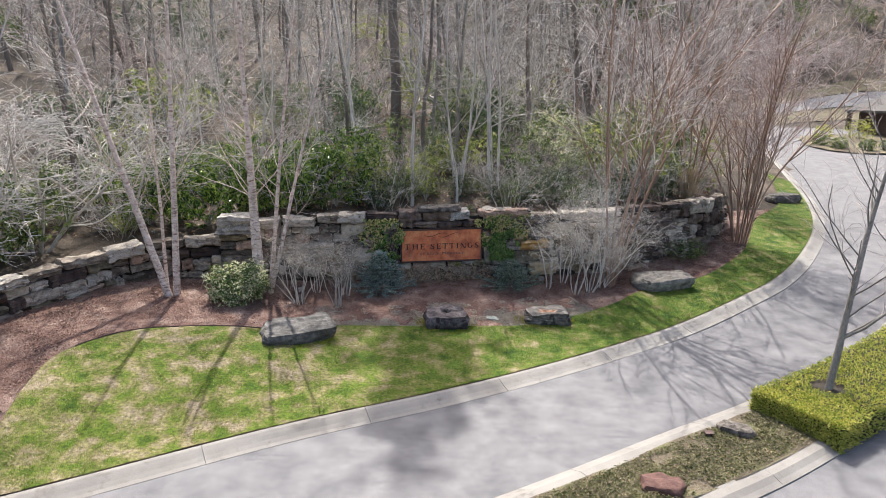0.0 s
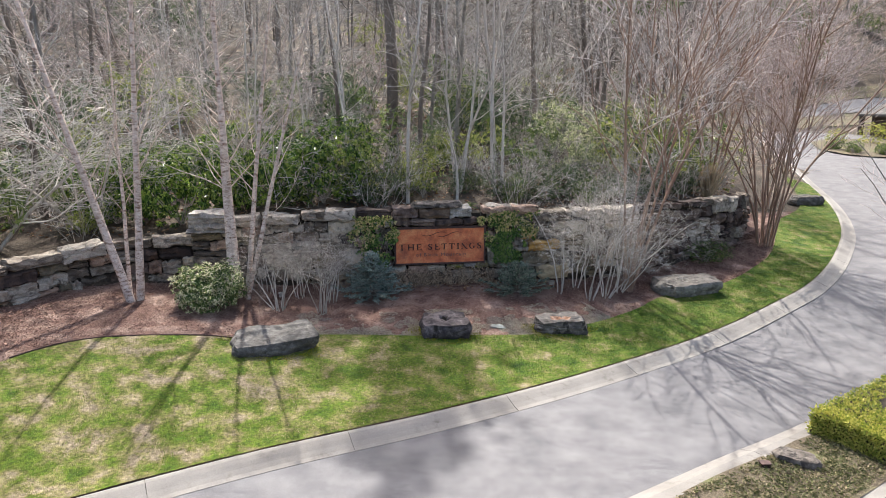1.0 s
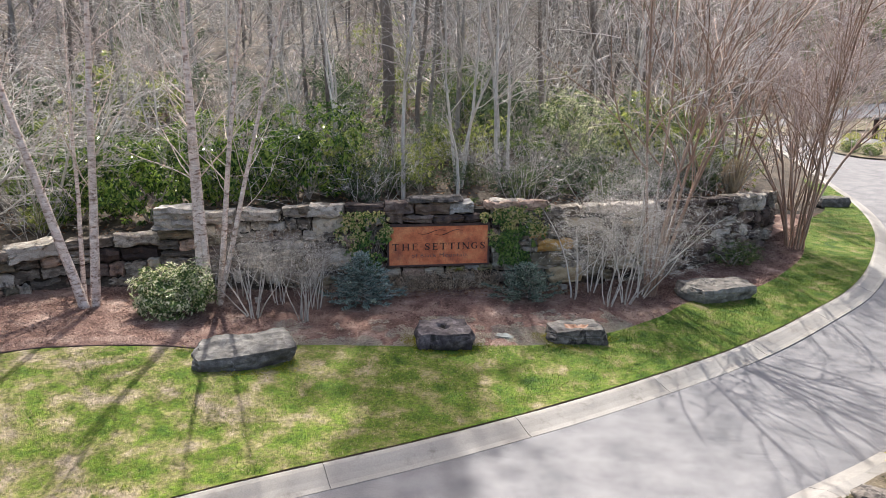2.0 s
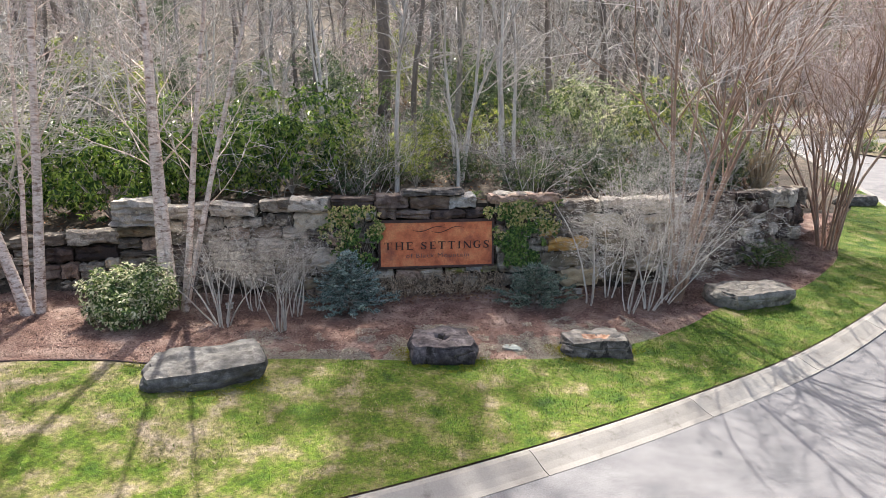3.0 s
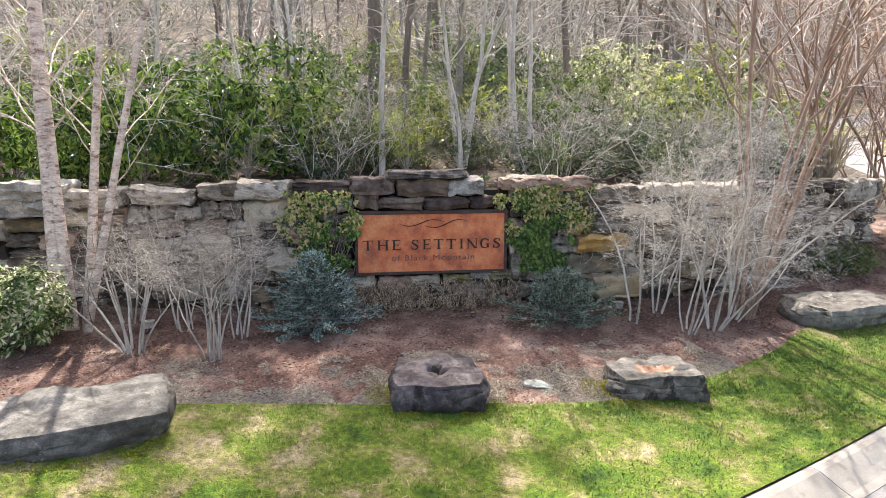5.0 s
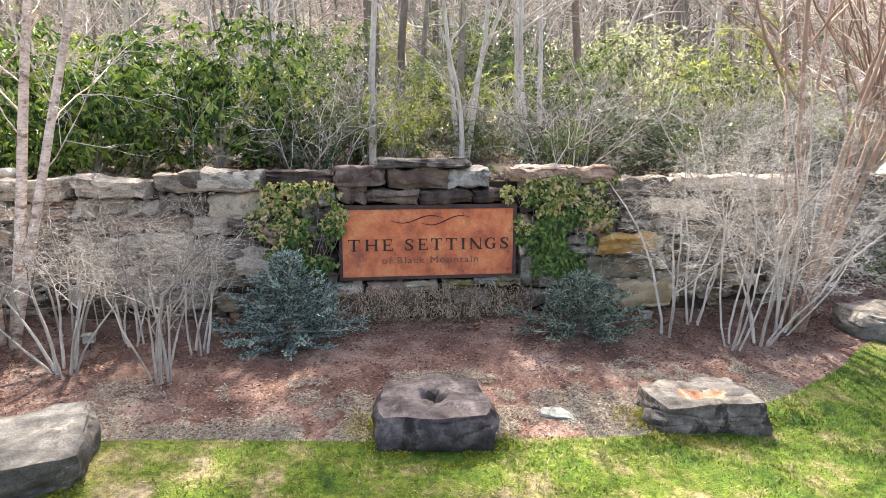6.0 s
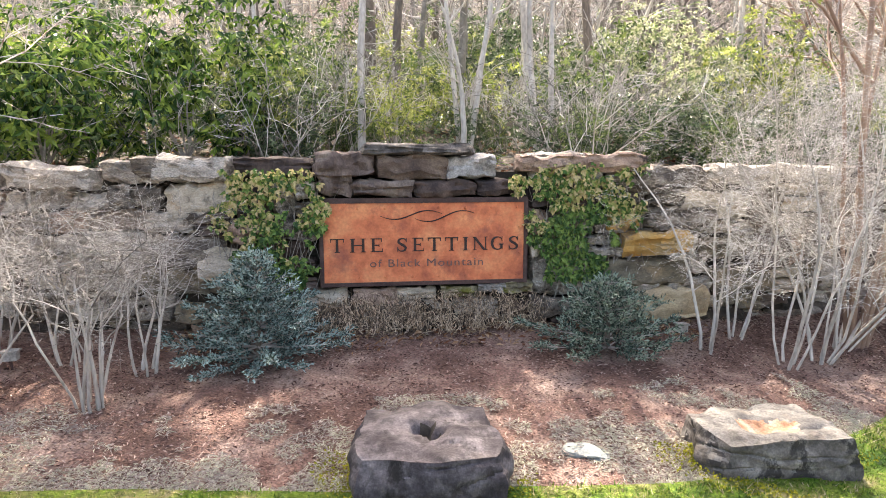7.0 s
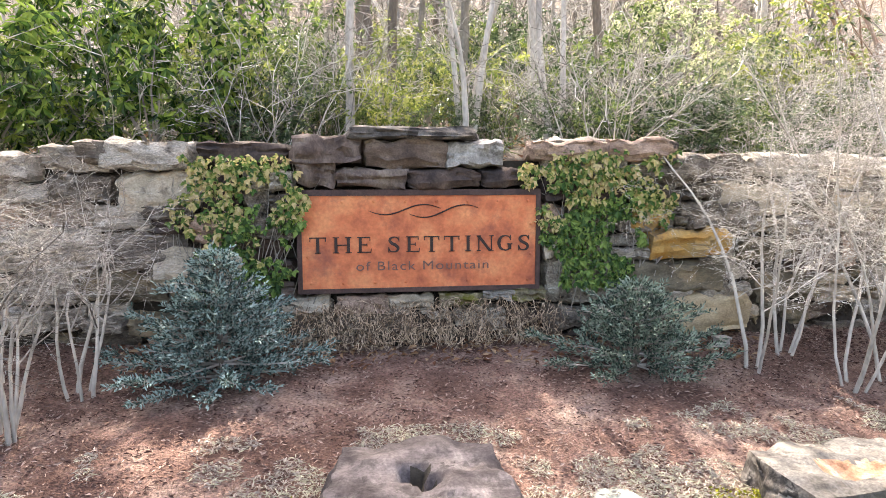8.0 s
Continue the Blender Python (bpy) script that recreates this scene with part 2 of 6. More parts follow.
crape_bark = material("crape_bark", [(0.14, 0.08, 0.058), (0.25, 0.165, 0.122), (0.40, 0.30, 0.24)], 2, 20, 0.7, 0.3, 20, (1, 1, 0.4), speck=0.2, island=0.3, depth=0.01)
rhodo_leaf = material("rhodo_leaf", [(0.022, 0.055, 0.014), (0.065, 0.135, 0.024), (0.21, 0.30, 0.062)], 2, 20, 0.25, 0, island=0.8, leaf=0.28)
laurel_leaf = material("laurel_leaf", [(0.026, 0.053, 0.014), (0.082, 0.134, 0.033), (0.233, 0.290, 0.093)], 1.2, 20, 0.4, 0, island=0.6, leaf=0.3)
shade_leaf = material("shade_leaf", [(0.025, 0.045, 0.02), (0.06, 0.10, 0.042), (0.15, 0.20, 0.10)], 1.2, 20, 0.35, 0, island=0.6, leaf=0.25)
sunny_leaf = material("sunny_leaf", [(0.10, 0.145, 0.03), (0.24, 0.29, 0.06), (0.42, 0.44, 0.15)], 1.2, 20, 0.4, 0, island=0.6, leaf=0.4)
pale_leaf = material("pale_leaf", [(0.115, 0.17, 0.065), (0.32, 0.37, 0.18), (0.64, 0.64, 0.44)], 1.2, 20, 0.45, 0, island=0.6, leaf=0.3)
# the palest colour paints whitish highlights onto single leaves
highlit_leaf = material("highlit_leaf", [(0.045, 0.085, 0.025), (0.12, 0.185, 0.055), (0.24, 0.30, 0.10), (0.62, 0.60, 0.42)], 2.2, 20, 0.45, 0, island=0.75, leaf=0.3)
hedge_leaf = material("hedge_leaf", [(0.195, 0.260, 0.039), (0.377, 0.403, 0.078), (0.546, 0.507, 0.130)], 2, 20, 0.55, 0, island=0.6, leaf=0.3)
ivy_leaf = material("ivy_leaf", [(0.043, 0.108, 0.022), (0.144, 0.216, 0.050), (0.389, 0.374, 0.130), (0.518, 0.418, 0.216)], 2.2, 20, 0.5, 0, island=0.6, leaf=0.25)
green_ivy = material("green_ivy", [(0.03, 0.075, 0.018), (0.085, 0.165, 0.036), (0.20, 0.29, 0.075)], 2.2, 20, 0.45, 0, island=0.7, leaf=0.25)
spruce_needle = material("spruce_needle", [(0.032, 0.058, 0.052), (0.115, 0.182, 0.166), (0.30, 0.40, 0.38)], 3, 20, 0.7, 0, island=0.8)
juniper_needle = material("juniper_needle", [(0.032, 0.055, 0.042), (0.10, 0.148, 0.112), (0.26, 0.33, 0.26)], 3, 20, 0.7, 0, island=0.8)
straw = material("straw", [(0.390, 0.299, 0.195), (0.572, 0.468, 0.325)], 3, 20, 0.8, 0, island=0.6, leaf=0.2)
roof_shingle = material("roof_shingle", [(0.055, 0.054, 0.056), (0.095, 0.092, 0.092)], 2, 20, 0.9, 0.4, 10, speck=0.2)
dark_wood = material("dark_wood", [(0.035, 0.022, 0.017), (0.07, 0.045, 0.035)], 2, 20, 0.7, 0.3, 20)
brown_block = material("brown_block", [(0.05, 0.034, 0.028), (0.11, 0.078, 0.062), (0.19, 0.145, 0.115)], 4.0, 50, 0.9, 0.6, 14, (1, 1, 1.5), speck=0.3,
                       stain=((0.03, 0.026, 0.024), 0.55, 0.12, (1, 1, 0.6), 3.0), depth=0.03)
rust_soil = material("rust_soil", [(0.10, 0.045, 0.025), (0.30, 0.17, 0.11), (0.40, 0.30, 0.24)], 9, 60, 0.95, 0.6, 40)
moss = material("moss", [(0.13, 0.14, 0.01), (0.27, 0.25, 0.02)], 6, 40, 0.95, 0.8, 60, depth=0.01)


# ---- mesh helpers ----
class Shape:
    """Vertices and faces of one mesh."""

    def __init__(self):
        self.v, self.f = [], []

    def tube(self, pts, radii, sides=5, cap=True):
        base = len(self.v)
        last = len(pts) - 1
        for i, p in enumerate(pts):
            d = (pts[min(i + 1, last)] - pts[max(i - 1, 0)]).normalized()
            a = d.cross(Vector((0.31, 0.95, 0.12)))
            if a.length < 0.05:
                a = d.cross(Vector((1, 0, 0)))
            a.normalize()
            b = d.cross(a)
            for k in range(sides):
                w = 2 * math.pi * k / sides
                q = p + (a * math.cos(w) + b * math.sin(w)) * radii[i]
                self.v.append((q.x, q.y, q.z))
        for i in range(last):
            for k in range(sides):
                r0, r1 = base + i * sides, base + (i + 1) * sides
                self.f.append((r0 + k, r0 + (k + 1) % sides, r1 + (k + 1) % sides, r1 + k))
        if cap and radii[-1] > 0.004:
            self.f.append(tuple(base + last * sides + k for k in range(sides)))

    def twig(self, p, q, r):
        """A straight three-sided tapered twig."""
        d = q - p
        a = d.cross(Vector((0.31, 0.95, 0.12)))
        if a.length < 1e-6:
            a = Vector((1, 0, 0))
        a.normalize()
        b = d.cross(a).normalized()
        base = len(self.v)
        for k in range(3):
            w = 2.0944 * k
            o = (a * math.cos(w) + b * math.sin(w)) * r
            self.v.append((p.x + o.x, p.y + o.y, p.z + o.z))
        self.v.append((q.x, q.y, q.z))
        self.f += [(base, base + 1, base + 3), (base + 1, base + 2, base + 3), (base + 2, base, base + 3)]

    def leaf(self, p, d, up, length, width):
        """A leaf folded along its midrib."""
        d = d.normalized()
        s = d.cross(up)
        if s.length < 1e-4:
            s = Vector((1, 0, 0))
        s.normalize()
        n = s.cross(d)
        m = p + d * (length * 0.5)
        t = p + d * length - n * (length * 0.12)
        l, r = m + s * (width / 2) + n * (width * 0.18), m - s * (width / 2) + n * (width * 0.18)
        base = len(self.v)
        self.v += [tuple(p), tuple(l), tuple(t), tuple(r)]
        self.f += [(base, base + 2, base + 1), (base, base + 3, base + 2)]

    def box(self, lo, hi):
        base = len(self.v)
        self.v += [(x, y, z) for x in (lo[0], hi[0]) for y in (lo[1], hi[1]) for z in (lo[2], hi[2])]
        self.f += [tuple(base + i for i in q) for q in ((0, 1, 3, 2), (4, 6, 7, 5), (0, 4, 5, 1), (2, 3, 7, 6), (0, 2, 6, 4), (1, 5, 7, 3))]

    def data(self, name, mat, smooth=False):
        me = bpy.data.meshes.new(name)
        me.from_pydata(self.v, [], self.f)
        me.materials.append(mat)
        if smooth:
            me.shade_smooth()
        return me


def part(name, shape, mat, parent=None, label="", smooth=False):
    ob = new(name, shape.data(name, mat, smooth) if isinstance(shape, Shape) else shape)
    if parent is not None:
        ob.parent = parent
    return tagged(ob, label)


def root(name, at, label, category, group="", kind=""):
    ob = new(name)
    ob.empty_display_size = 0.2
    ob.location = at
    return tagged(ob, label, category, group, kind)


def noise3(p, s=1.0, seed=0.0):
    return noise.noise(Vector((p[0] * s + seed, p[1] * s + seed * 1.7, p[2] * s - seed)))


def block_mesh(name, mat, size, seed, cuts=4, rough=0.05, roundness=0.35, rock=1.6, strata=0.0):
    """A rough-hewn block, resting on z = 0, with worn edges."""
    bm = bmesh.new()
    bmesh.ops.create_cube(bm, size=2)
    bmesh.ops.subdivide_edges(bm, edges=bm.edges[:], cuts=cuts, use_grid_fill=True)
    sx, sy, sz = size
    small = min(size)
    for v in bm.verts:
        c = v.co.copy()
        p = Vector((c.x * sx / 2, c.y * sy / 2, c.z * sz / 2))
        r = small * roundness
        inner = Vector([max(-s / 2 + r, min(s / 2 - r, q)) for s, q in zip(size, p)])
        d = p - inner
        if d.length > 1e-6:
            p = inner + d * (0.35 + 0.65 * min(1.0, r / d.length))
        p += Vector((noise3(p, rock, seed), noise3(p, rock, seed + 31), noise3(p, rock, seed + 67))) * rough
        p += Vector((noise3(p, rock * 3.5, seed + 5), noise3(p, rock * 3.5, seed + 11), noise3(p, rock * 3.5, seed + 17))) * rough * 0.75
        if strata:
            p.y += strata * noise.noise(Vector((p.x * 1.3 + seed, seed, p.z * 22)))
        p.z += sz / 2
        v.co = p
    me = bpy.data.meshes.new(name)
    bm.to_mesh(me)
    bm.free()
    me.materials.append(mat)
    me.shade_smooth()
    me.set_sharp_from_angle(angle=radians(32))
    return me


# ---- plan ----
def curve(points, step=0.25):
    """A smooth line through the plan's points, at even steps."""
    pts = [Vector(p) for p in points]
    pts = [pts[0] * 2 - pts[1]] + pts + [pts[-1] * 2 - pts[-2]]
    out = []
    for i in range(1, len(pts) - 2):
        a, b, c, d = pts[i - 1:i + 3]
        n = max(2, int((c - b).length / step))
        for k in range(n):
            t = k / n
            out.append(0.5 * (2 * b + (c - a) * t + (2 * a - 5 * b + 4 * c - d) * t * t + (3 * b - a - 3 * c + d) * t ** 3))
    out.append(pts[-2])
    dist = [0.0]
    for p, q in zip(out, out[1:]):
        dist.append(dist[-1] + (q - p).length)
    n = int(dist[-1] / step)
    xs = np.interp(np.linspace(0, dist[-1], n + 1), dist, [p.x for p in out])
    ys = np.interp(np.linspace(0, dist[-1], n + 1), dist, [p.y for p in out])
    return np.stack([xs, ys], 1)


KERB = curve([(-24, -1.6), (-14, 4.1), (-9, 6.9), (-5.96, 8.61), (-2.93, 10.33), (0.0, 11.7), (2.84, 13.25), (6.25, 15.46), (8.66, 17.33), (10.77, 19.16),
              (13.0, 21.76), (15.57, 25.47), (17.8, 29.98), (19.95, 35.88), (21.4, 40), (24, 48), (28, 60), (33, 74)])
LAWN = curve([(-7.3, 8.1), (-7.5, 9.0), (-7.75, 10.2), (-7.95, 11.3), (-7.85, 12.2), (-7.0, 13.35), (-5.2, 13.95), (-4.1, 14.05), (-2.6, 14.6), (-0.3, 14.75), (0.7, 14.9), (2.1, 15.1),
              (3.5, 15.75), (4.9, 16.7), (6.0, 17.7), (8.1, 18.85), (10.0, 20.7), (11.3, 22.4), (13.5, 26.2), (15.8, 28.9), (17.6, 32.5), (19.3, 37)])
WALL = curve([(-22, -6), (-16, 3), (-12.2, 9.5), (-10.5, 12.6), (-10.0, 14.2), (-9.4, 15.6), (-8.4, 16.85), (-7.0, 17.3), (-5.4, 17.55), (-3.6, 17.85), (-1.3, 18.02), (1.2, 18.37), (2.9, 18.55), (5.0, 19.05),
              (6.95, 20.15), (8.6, 21.35), (9.8, 22.4), (10.8, 23.7), (11.6, 25.2), (13.2, 28.5), (15.5, 33.5), (18, 42), (22, 55), (27, 70)])


def signed(line, x, y):
    """Distance from the line, positive on its left (the side of the hill)."""
    x, y = np.asarray(x, float).ravel(), np.asarray(y, float).ravel()
    a, b = line[:-1], line[1:]
    ab = b - a
    best, sign = np.full(x.shape, 1e9), np.zeros(x.shape)
    for i in range(0, len(a), 1):
        px, py = x - a[i, 0], y - a[i, 1]
        t = np.clip((px * ab[i, 0] + py * ab[i, 1]) / (ab[i] @ ab[i]), 0, 1)
        dx, dy = px - t * ab[i, 0], py - t * ab[i, 1]
        d = np.hypot(dx, dy)
        s = np.where(ab[i, 0] * py - ab[i, 1] * px >= 0, 1.0, -1.0)
        near = d < best
        best, sign = np.where(near, d, best), np.where(near, s, sign)
    return best * sign


KERB_ROUGH, WALL_ROUGH = KERB[::4], WALL[::4]


def ease(lo, hi, x):
    t = np.clip((x - lo) / (hi - lo), 0, 1)
    return t * t * (3 - 2 * t)


def base_height(y):
    r = np.clip(np.asarray(y, float) - 15, 0, 90)
    return -0.6 + 0.05 * r + 0.0007 * r * r


def front_height(x, y):
    """The road, and the bank between kerb and wall."""
    dk = signed(KERB_ROUGH, x, y)
    x, y = np.asarray(x, float).ravel(), np.asarray(y, float).ravel()
    up = ease(0.0, 5.0, dk)
    z = base_height(y) + np.where(dk > 0, 0.10, 0.0) + 0.36 * up + 0.075 * np.clip(-x - 2.5, 0, 12) * ease(0, 2.5, dk)
    return z


def wall_top(x):
    return np.interp(x, [-16, -12, -10.5, -9, -6.8, -6.4, -5.6, -5.4, -4, -3, 2.5, 2.62, 6, 9, 10.5, 11.5, 13], [0.8, 1.1, 1.25, 1.4, 1.55, 1.9, 1.9, 1.98, 2.03, 2.08, 2.09, 1.97, 1.97, 1.9, 1.8, 1.0, 0.4])


def height(x, y):
    """The ground's height anywhere."""
    x, y = np.asarray(x, float).ravel(), np.asarray(y, float).ravel()
    dw = signed(WALL_ROUGH, x, y)
    f = front_height(x, y)
    over = np.clip(dw, 0, 70)
    back = np.where(x > 11.5, f + 0.3, np.maximum(wall_top(x) - 0.25, f)) + 0.17 * over + 0.0012 * over * over
    back = back + 0.15 * np.sin(x * 0.8) * np.cos(y * 0.7) * ease(1, 4, dw)
    k = ease(0.12, 0.42, dw)
    far = 0.26 * np.clip(y - 66 + 0.15 * x, 0, 110) * ease(0, 30, y - 66 + 0.15 * x) + 0.35 * np.clip(x - 58, 0, 120) * ease(0, 25, x - 58)
    return f * (1 - k) + back * k + far


def ground_at(x, y):
    return float(height([x], [y])[0])


def sheet(name, left, right, rows, lift, mat, rough=0.0, seed=3):
    """A strip of ground between two lines of equal count."""
    s = Shape()
    n = len(left)
    grid = [left * (1 - k / rows) + right * (k / rows) for k in range(rows + 1)]
    for row in grid:
        z = height(row[:, 0], row[:, 1]) + lift
        s.v += [(float(p[0]), float(p[1]), float(h) + (rough * noise3((p[0], p[1], 0), 1.7, seed) if rough else 0)) for p, h in zip(row, z)]
    for k in range(rows):
        for i in range(n - 1):
            a = k * n + i
            s.f.append((a, a + 1, a + n + 1, a + n))
    return part(name, s, mat, smooth=True)


def along(line, count):
    u = np.linspace(0, len(line) - 1, count)
    i = np.arange(len(line))
    return np.stack([np.interp(u, i, line[:, 0]), np.interp(u, i, line[:, 1])], 1)


def offset(line, d):
    t = np.gradient(line, axis=0)
    t /= np.linalg.norm(t, axis=1)[:, None]
    return line + np.stack([-t[:, 1], t[:, 0]], 1) * d


def clip(line, x0, x1):
    return line[(line[:, 0] >= x0) & (line[:, 0] <= x1)]


# ---- ground ----
def make_ground():
    s = Shape()
    xs = np.concatenate([np.linspace(-400, -60, 12), np.linspace(-50, -14, 19), np.arange(-13, 20.01, 0.5), np.linspace(21, 60, 21), np.linspace(75, 400, 12)])
    ys = np.concatenate([np.linspace(-300, -20, 10), np.arange(-15, 7.1, 1.0), np.arange(8, 30.01, 0.5), np.linspace(31, 80, 26), np.linspace(95, 500, 12)])
    gx, gy = np.meshgrid(xs, ys)
    z = height(gx, gy) - 0.05
    s.v = [(float(a), float(b), float(c)) for a, b, c in zip(gx.ravel(), gy.ravel(), z)]
    w = len(xs)
    for j in range(len(ys) - 1):
        for i in range(w - 1):
            a = j * w + i
            s.f.append((a, a + 1, a + w + 1, a + w))
    ob = part("ground", s, forest_soil, smooth=True)
    tagged(ob, "brown leaf-littered woodland ground rising behind the wall", "ground", kind="structure")


make_ground()

near_kerb = clip(KERB, -23, 27.5)
count = len(near_kerb)
road = sheet("road", offset(near_kerb, -16), offset(near_kerb, -0.40), 24, 0.0, asphalt)
tagged(road, "sun-bleached grey asphalt lane with branch shadows", "road", kind="structure")
bed_front = along(clip(KERB, -16, 17.5), 240)
bed_back = offset(along(clip(WALL, -17, 12.5), 240), 0.1)
bed = sheet("mulch_bed", offset(bed_front, 0.035), bed_back, 40, 0.0, mulch, 0.03)
tagged(bed, "reddish-brown bark mulch bed in front of the wall", "mulch", kind="structure")
lawn_front = along(clip(KERB, -7.2, 19.6), 200)
lawn_back = along(LAWN, 200)
lawn = sheet("lawn", offset(lawn_front, 0.032), lawn_back, 16, 0.035, lawn_soil, 0.012)
tagged(lawn, "patchy green and straw-coloured lawn beside the kerb", "lawn", kind="structure")


# ---- kerbs ----
def kerb_run(name, line, profile, piece, label):
    """A kerb cast in pieces: profile rows are (offset to the left of the line, height over the road)."""
    ob = root(name, (0, 0, 0), label, "kerb", kind="structure")
    seg = np.linalg.norm(np.diff(line, axis=0), axis=1)
    dist = np.concatenate([[0], np.cumsum(seg)])
    t0 = 0.0
    while t0 < dist[-1] - 0.5:
        t1 = min(t0 + piece, dist[-1])
        d = np.linspace(t0 + 0.004, t1 - 0.004, max(3, int((t1 - t0) / 0.3)))
        pts = np.stack([np.interp(d, dist, line[:, 0]), np.interp(d, dist, line[:, 1])], 1)
        tan = np.gradient(pts, axis=0)
        tan /= np.linalg.norm(tan, axis=1)[:, None]
        s = Shape()
        n = len(profile)
        for p, t in zip(pts, tan):
            for o, h in profile:
                x, y = p[0] - t[1] * o, p[1] + t[0] * o
                s.v.append((float(x), float(y), float(base_height(p[1])) + h))
        for i in range(len(pts) - 1):
            for k in range(n):
                a, b = i * n + k, i * n + (k + 1) % n
                s.f.append((a, b, b + n, a + n))
        s.f += [tuple(range(n)), tuple(range((len(pts) - 1) * n, len(pts) * n))[::-1]]
        part("kerb_stone", s, concrete, ob)
        t0 = t1
    return ob


kerb_run("kerb", clip(KERB, -20, 26), [(-0.45, -0.12), (0.03, -0.12), (0.03, 0.115), (-0.03, 0.13), (-0.09, 0.125), (-0.17, 0.095), (-0.26, 0.055), (-0.36, 0.02), (-0.45, 0.006)], 3.0,
         "pale concrete rolled kerb along the lawn")
ISLAND_IN = curve([(-3.2, 6.3), (-1.5, 7.1), (0.3, 8.05), (2.02, 9.02), (3.12, 9.67), (4.39, 10.42), (5.95, 11.3), (8.2, 12.75), (11, 14.9), (14, 17.9), (16.5, 21)])
ISLAND_OUT = curve([(-3.0, 5.6), (-1.2, 5.9), (0.8, 6.5), (2.6, 7.2), (4.9, 8.35), (6.5, 9.3), (8.6, 10.7), (11.4, 12.7), (14.6, 15.7), (17.5, 19.2)])
kerb_run("kerb", ISLAND_IN, [(0.0, -0.1), (0.0, 0.02), (-0.1, 0.05), (-0.22, 0.10), (-0.42, 0.11), (-0.42, -0.1)], 3.0, "pale concrete kerb round the planted island")
kerb_run("kerb", ISLAND_OUT, [(0.4, -0.1), (0.4, 0.11), (0.2, 0.10), (0.1, 0.05), (0.0, 0.02), (0.0, -0.1)], 3.0, "pale concrete kerb round the planted island")
island = sheet("island_bed", offset(along(ISLAND_OUT, 90), 0.36), offset(along(ISLAND_IN, 90), -0.38), 10, 0.12, island_soil, 0.04)
tagged(island, "weedy planted island of low green ground cover and soil", "planting bed", kind="structure")


# ---- stone wall ----
WALL_NEAR = clip(WALL, -13.0, 11.9)
wall_seg = np.linalg.norm(np.diff(WALL_NEAR, axis=0), axis=1)
wall_dist = np.concatenate([[0], np.cumsum(wall_seg)])


def on_wall(d):
    """Place and heading of the wall's face at a distance along it."""
    x, y = np.interp(d, wall_dist, WALL_NEAR[:, 0]), np.interp(d, wall_dist, WALL_NEAR[:, 1])
    x2, y2 = np.interp(d + 0.1, wall_dist, WALL_NEAR[:, 0]), np.interp(d + 0.1, wall_dist, WALL_NEAR[:, 1])
    x1, y1 = np.interp(d - 0.1, wall_dist, WALL_NEAR[:, 0]), np.interp(d - 0.1, wall_dist, WALL_NEAR[:, 1])
    return x, y, math.atan2(y2 - y1, x2 - x1)


def wall_at_x(x):
    return float(np.interp(x, WALL_NEAR[:, 0], wall_dist))


SIGN_D0, SIGN_D1 = wall_at_x(-1.30), wall_at_x(1.21)
stone_wall = root("wall_stone", (0, 0, 0), "dry-laid wall of rough grey and tan sandstone blocks", "wall", kind="structure")


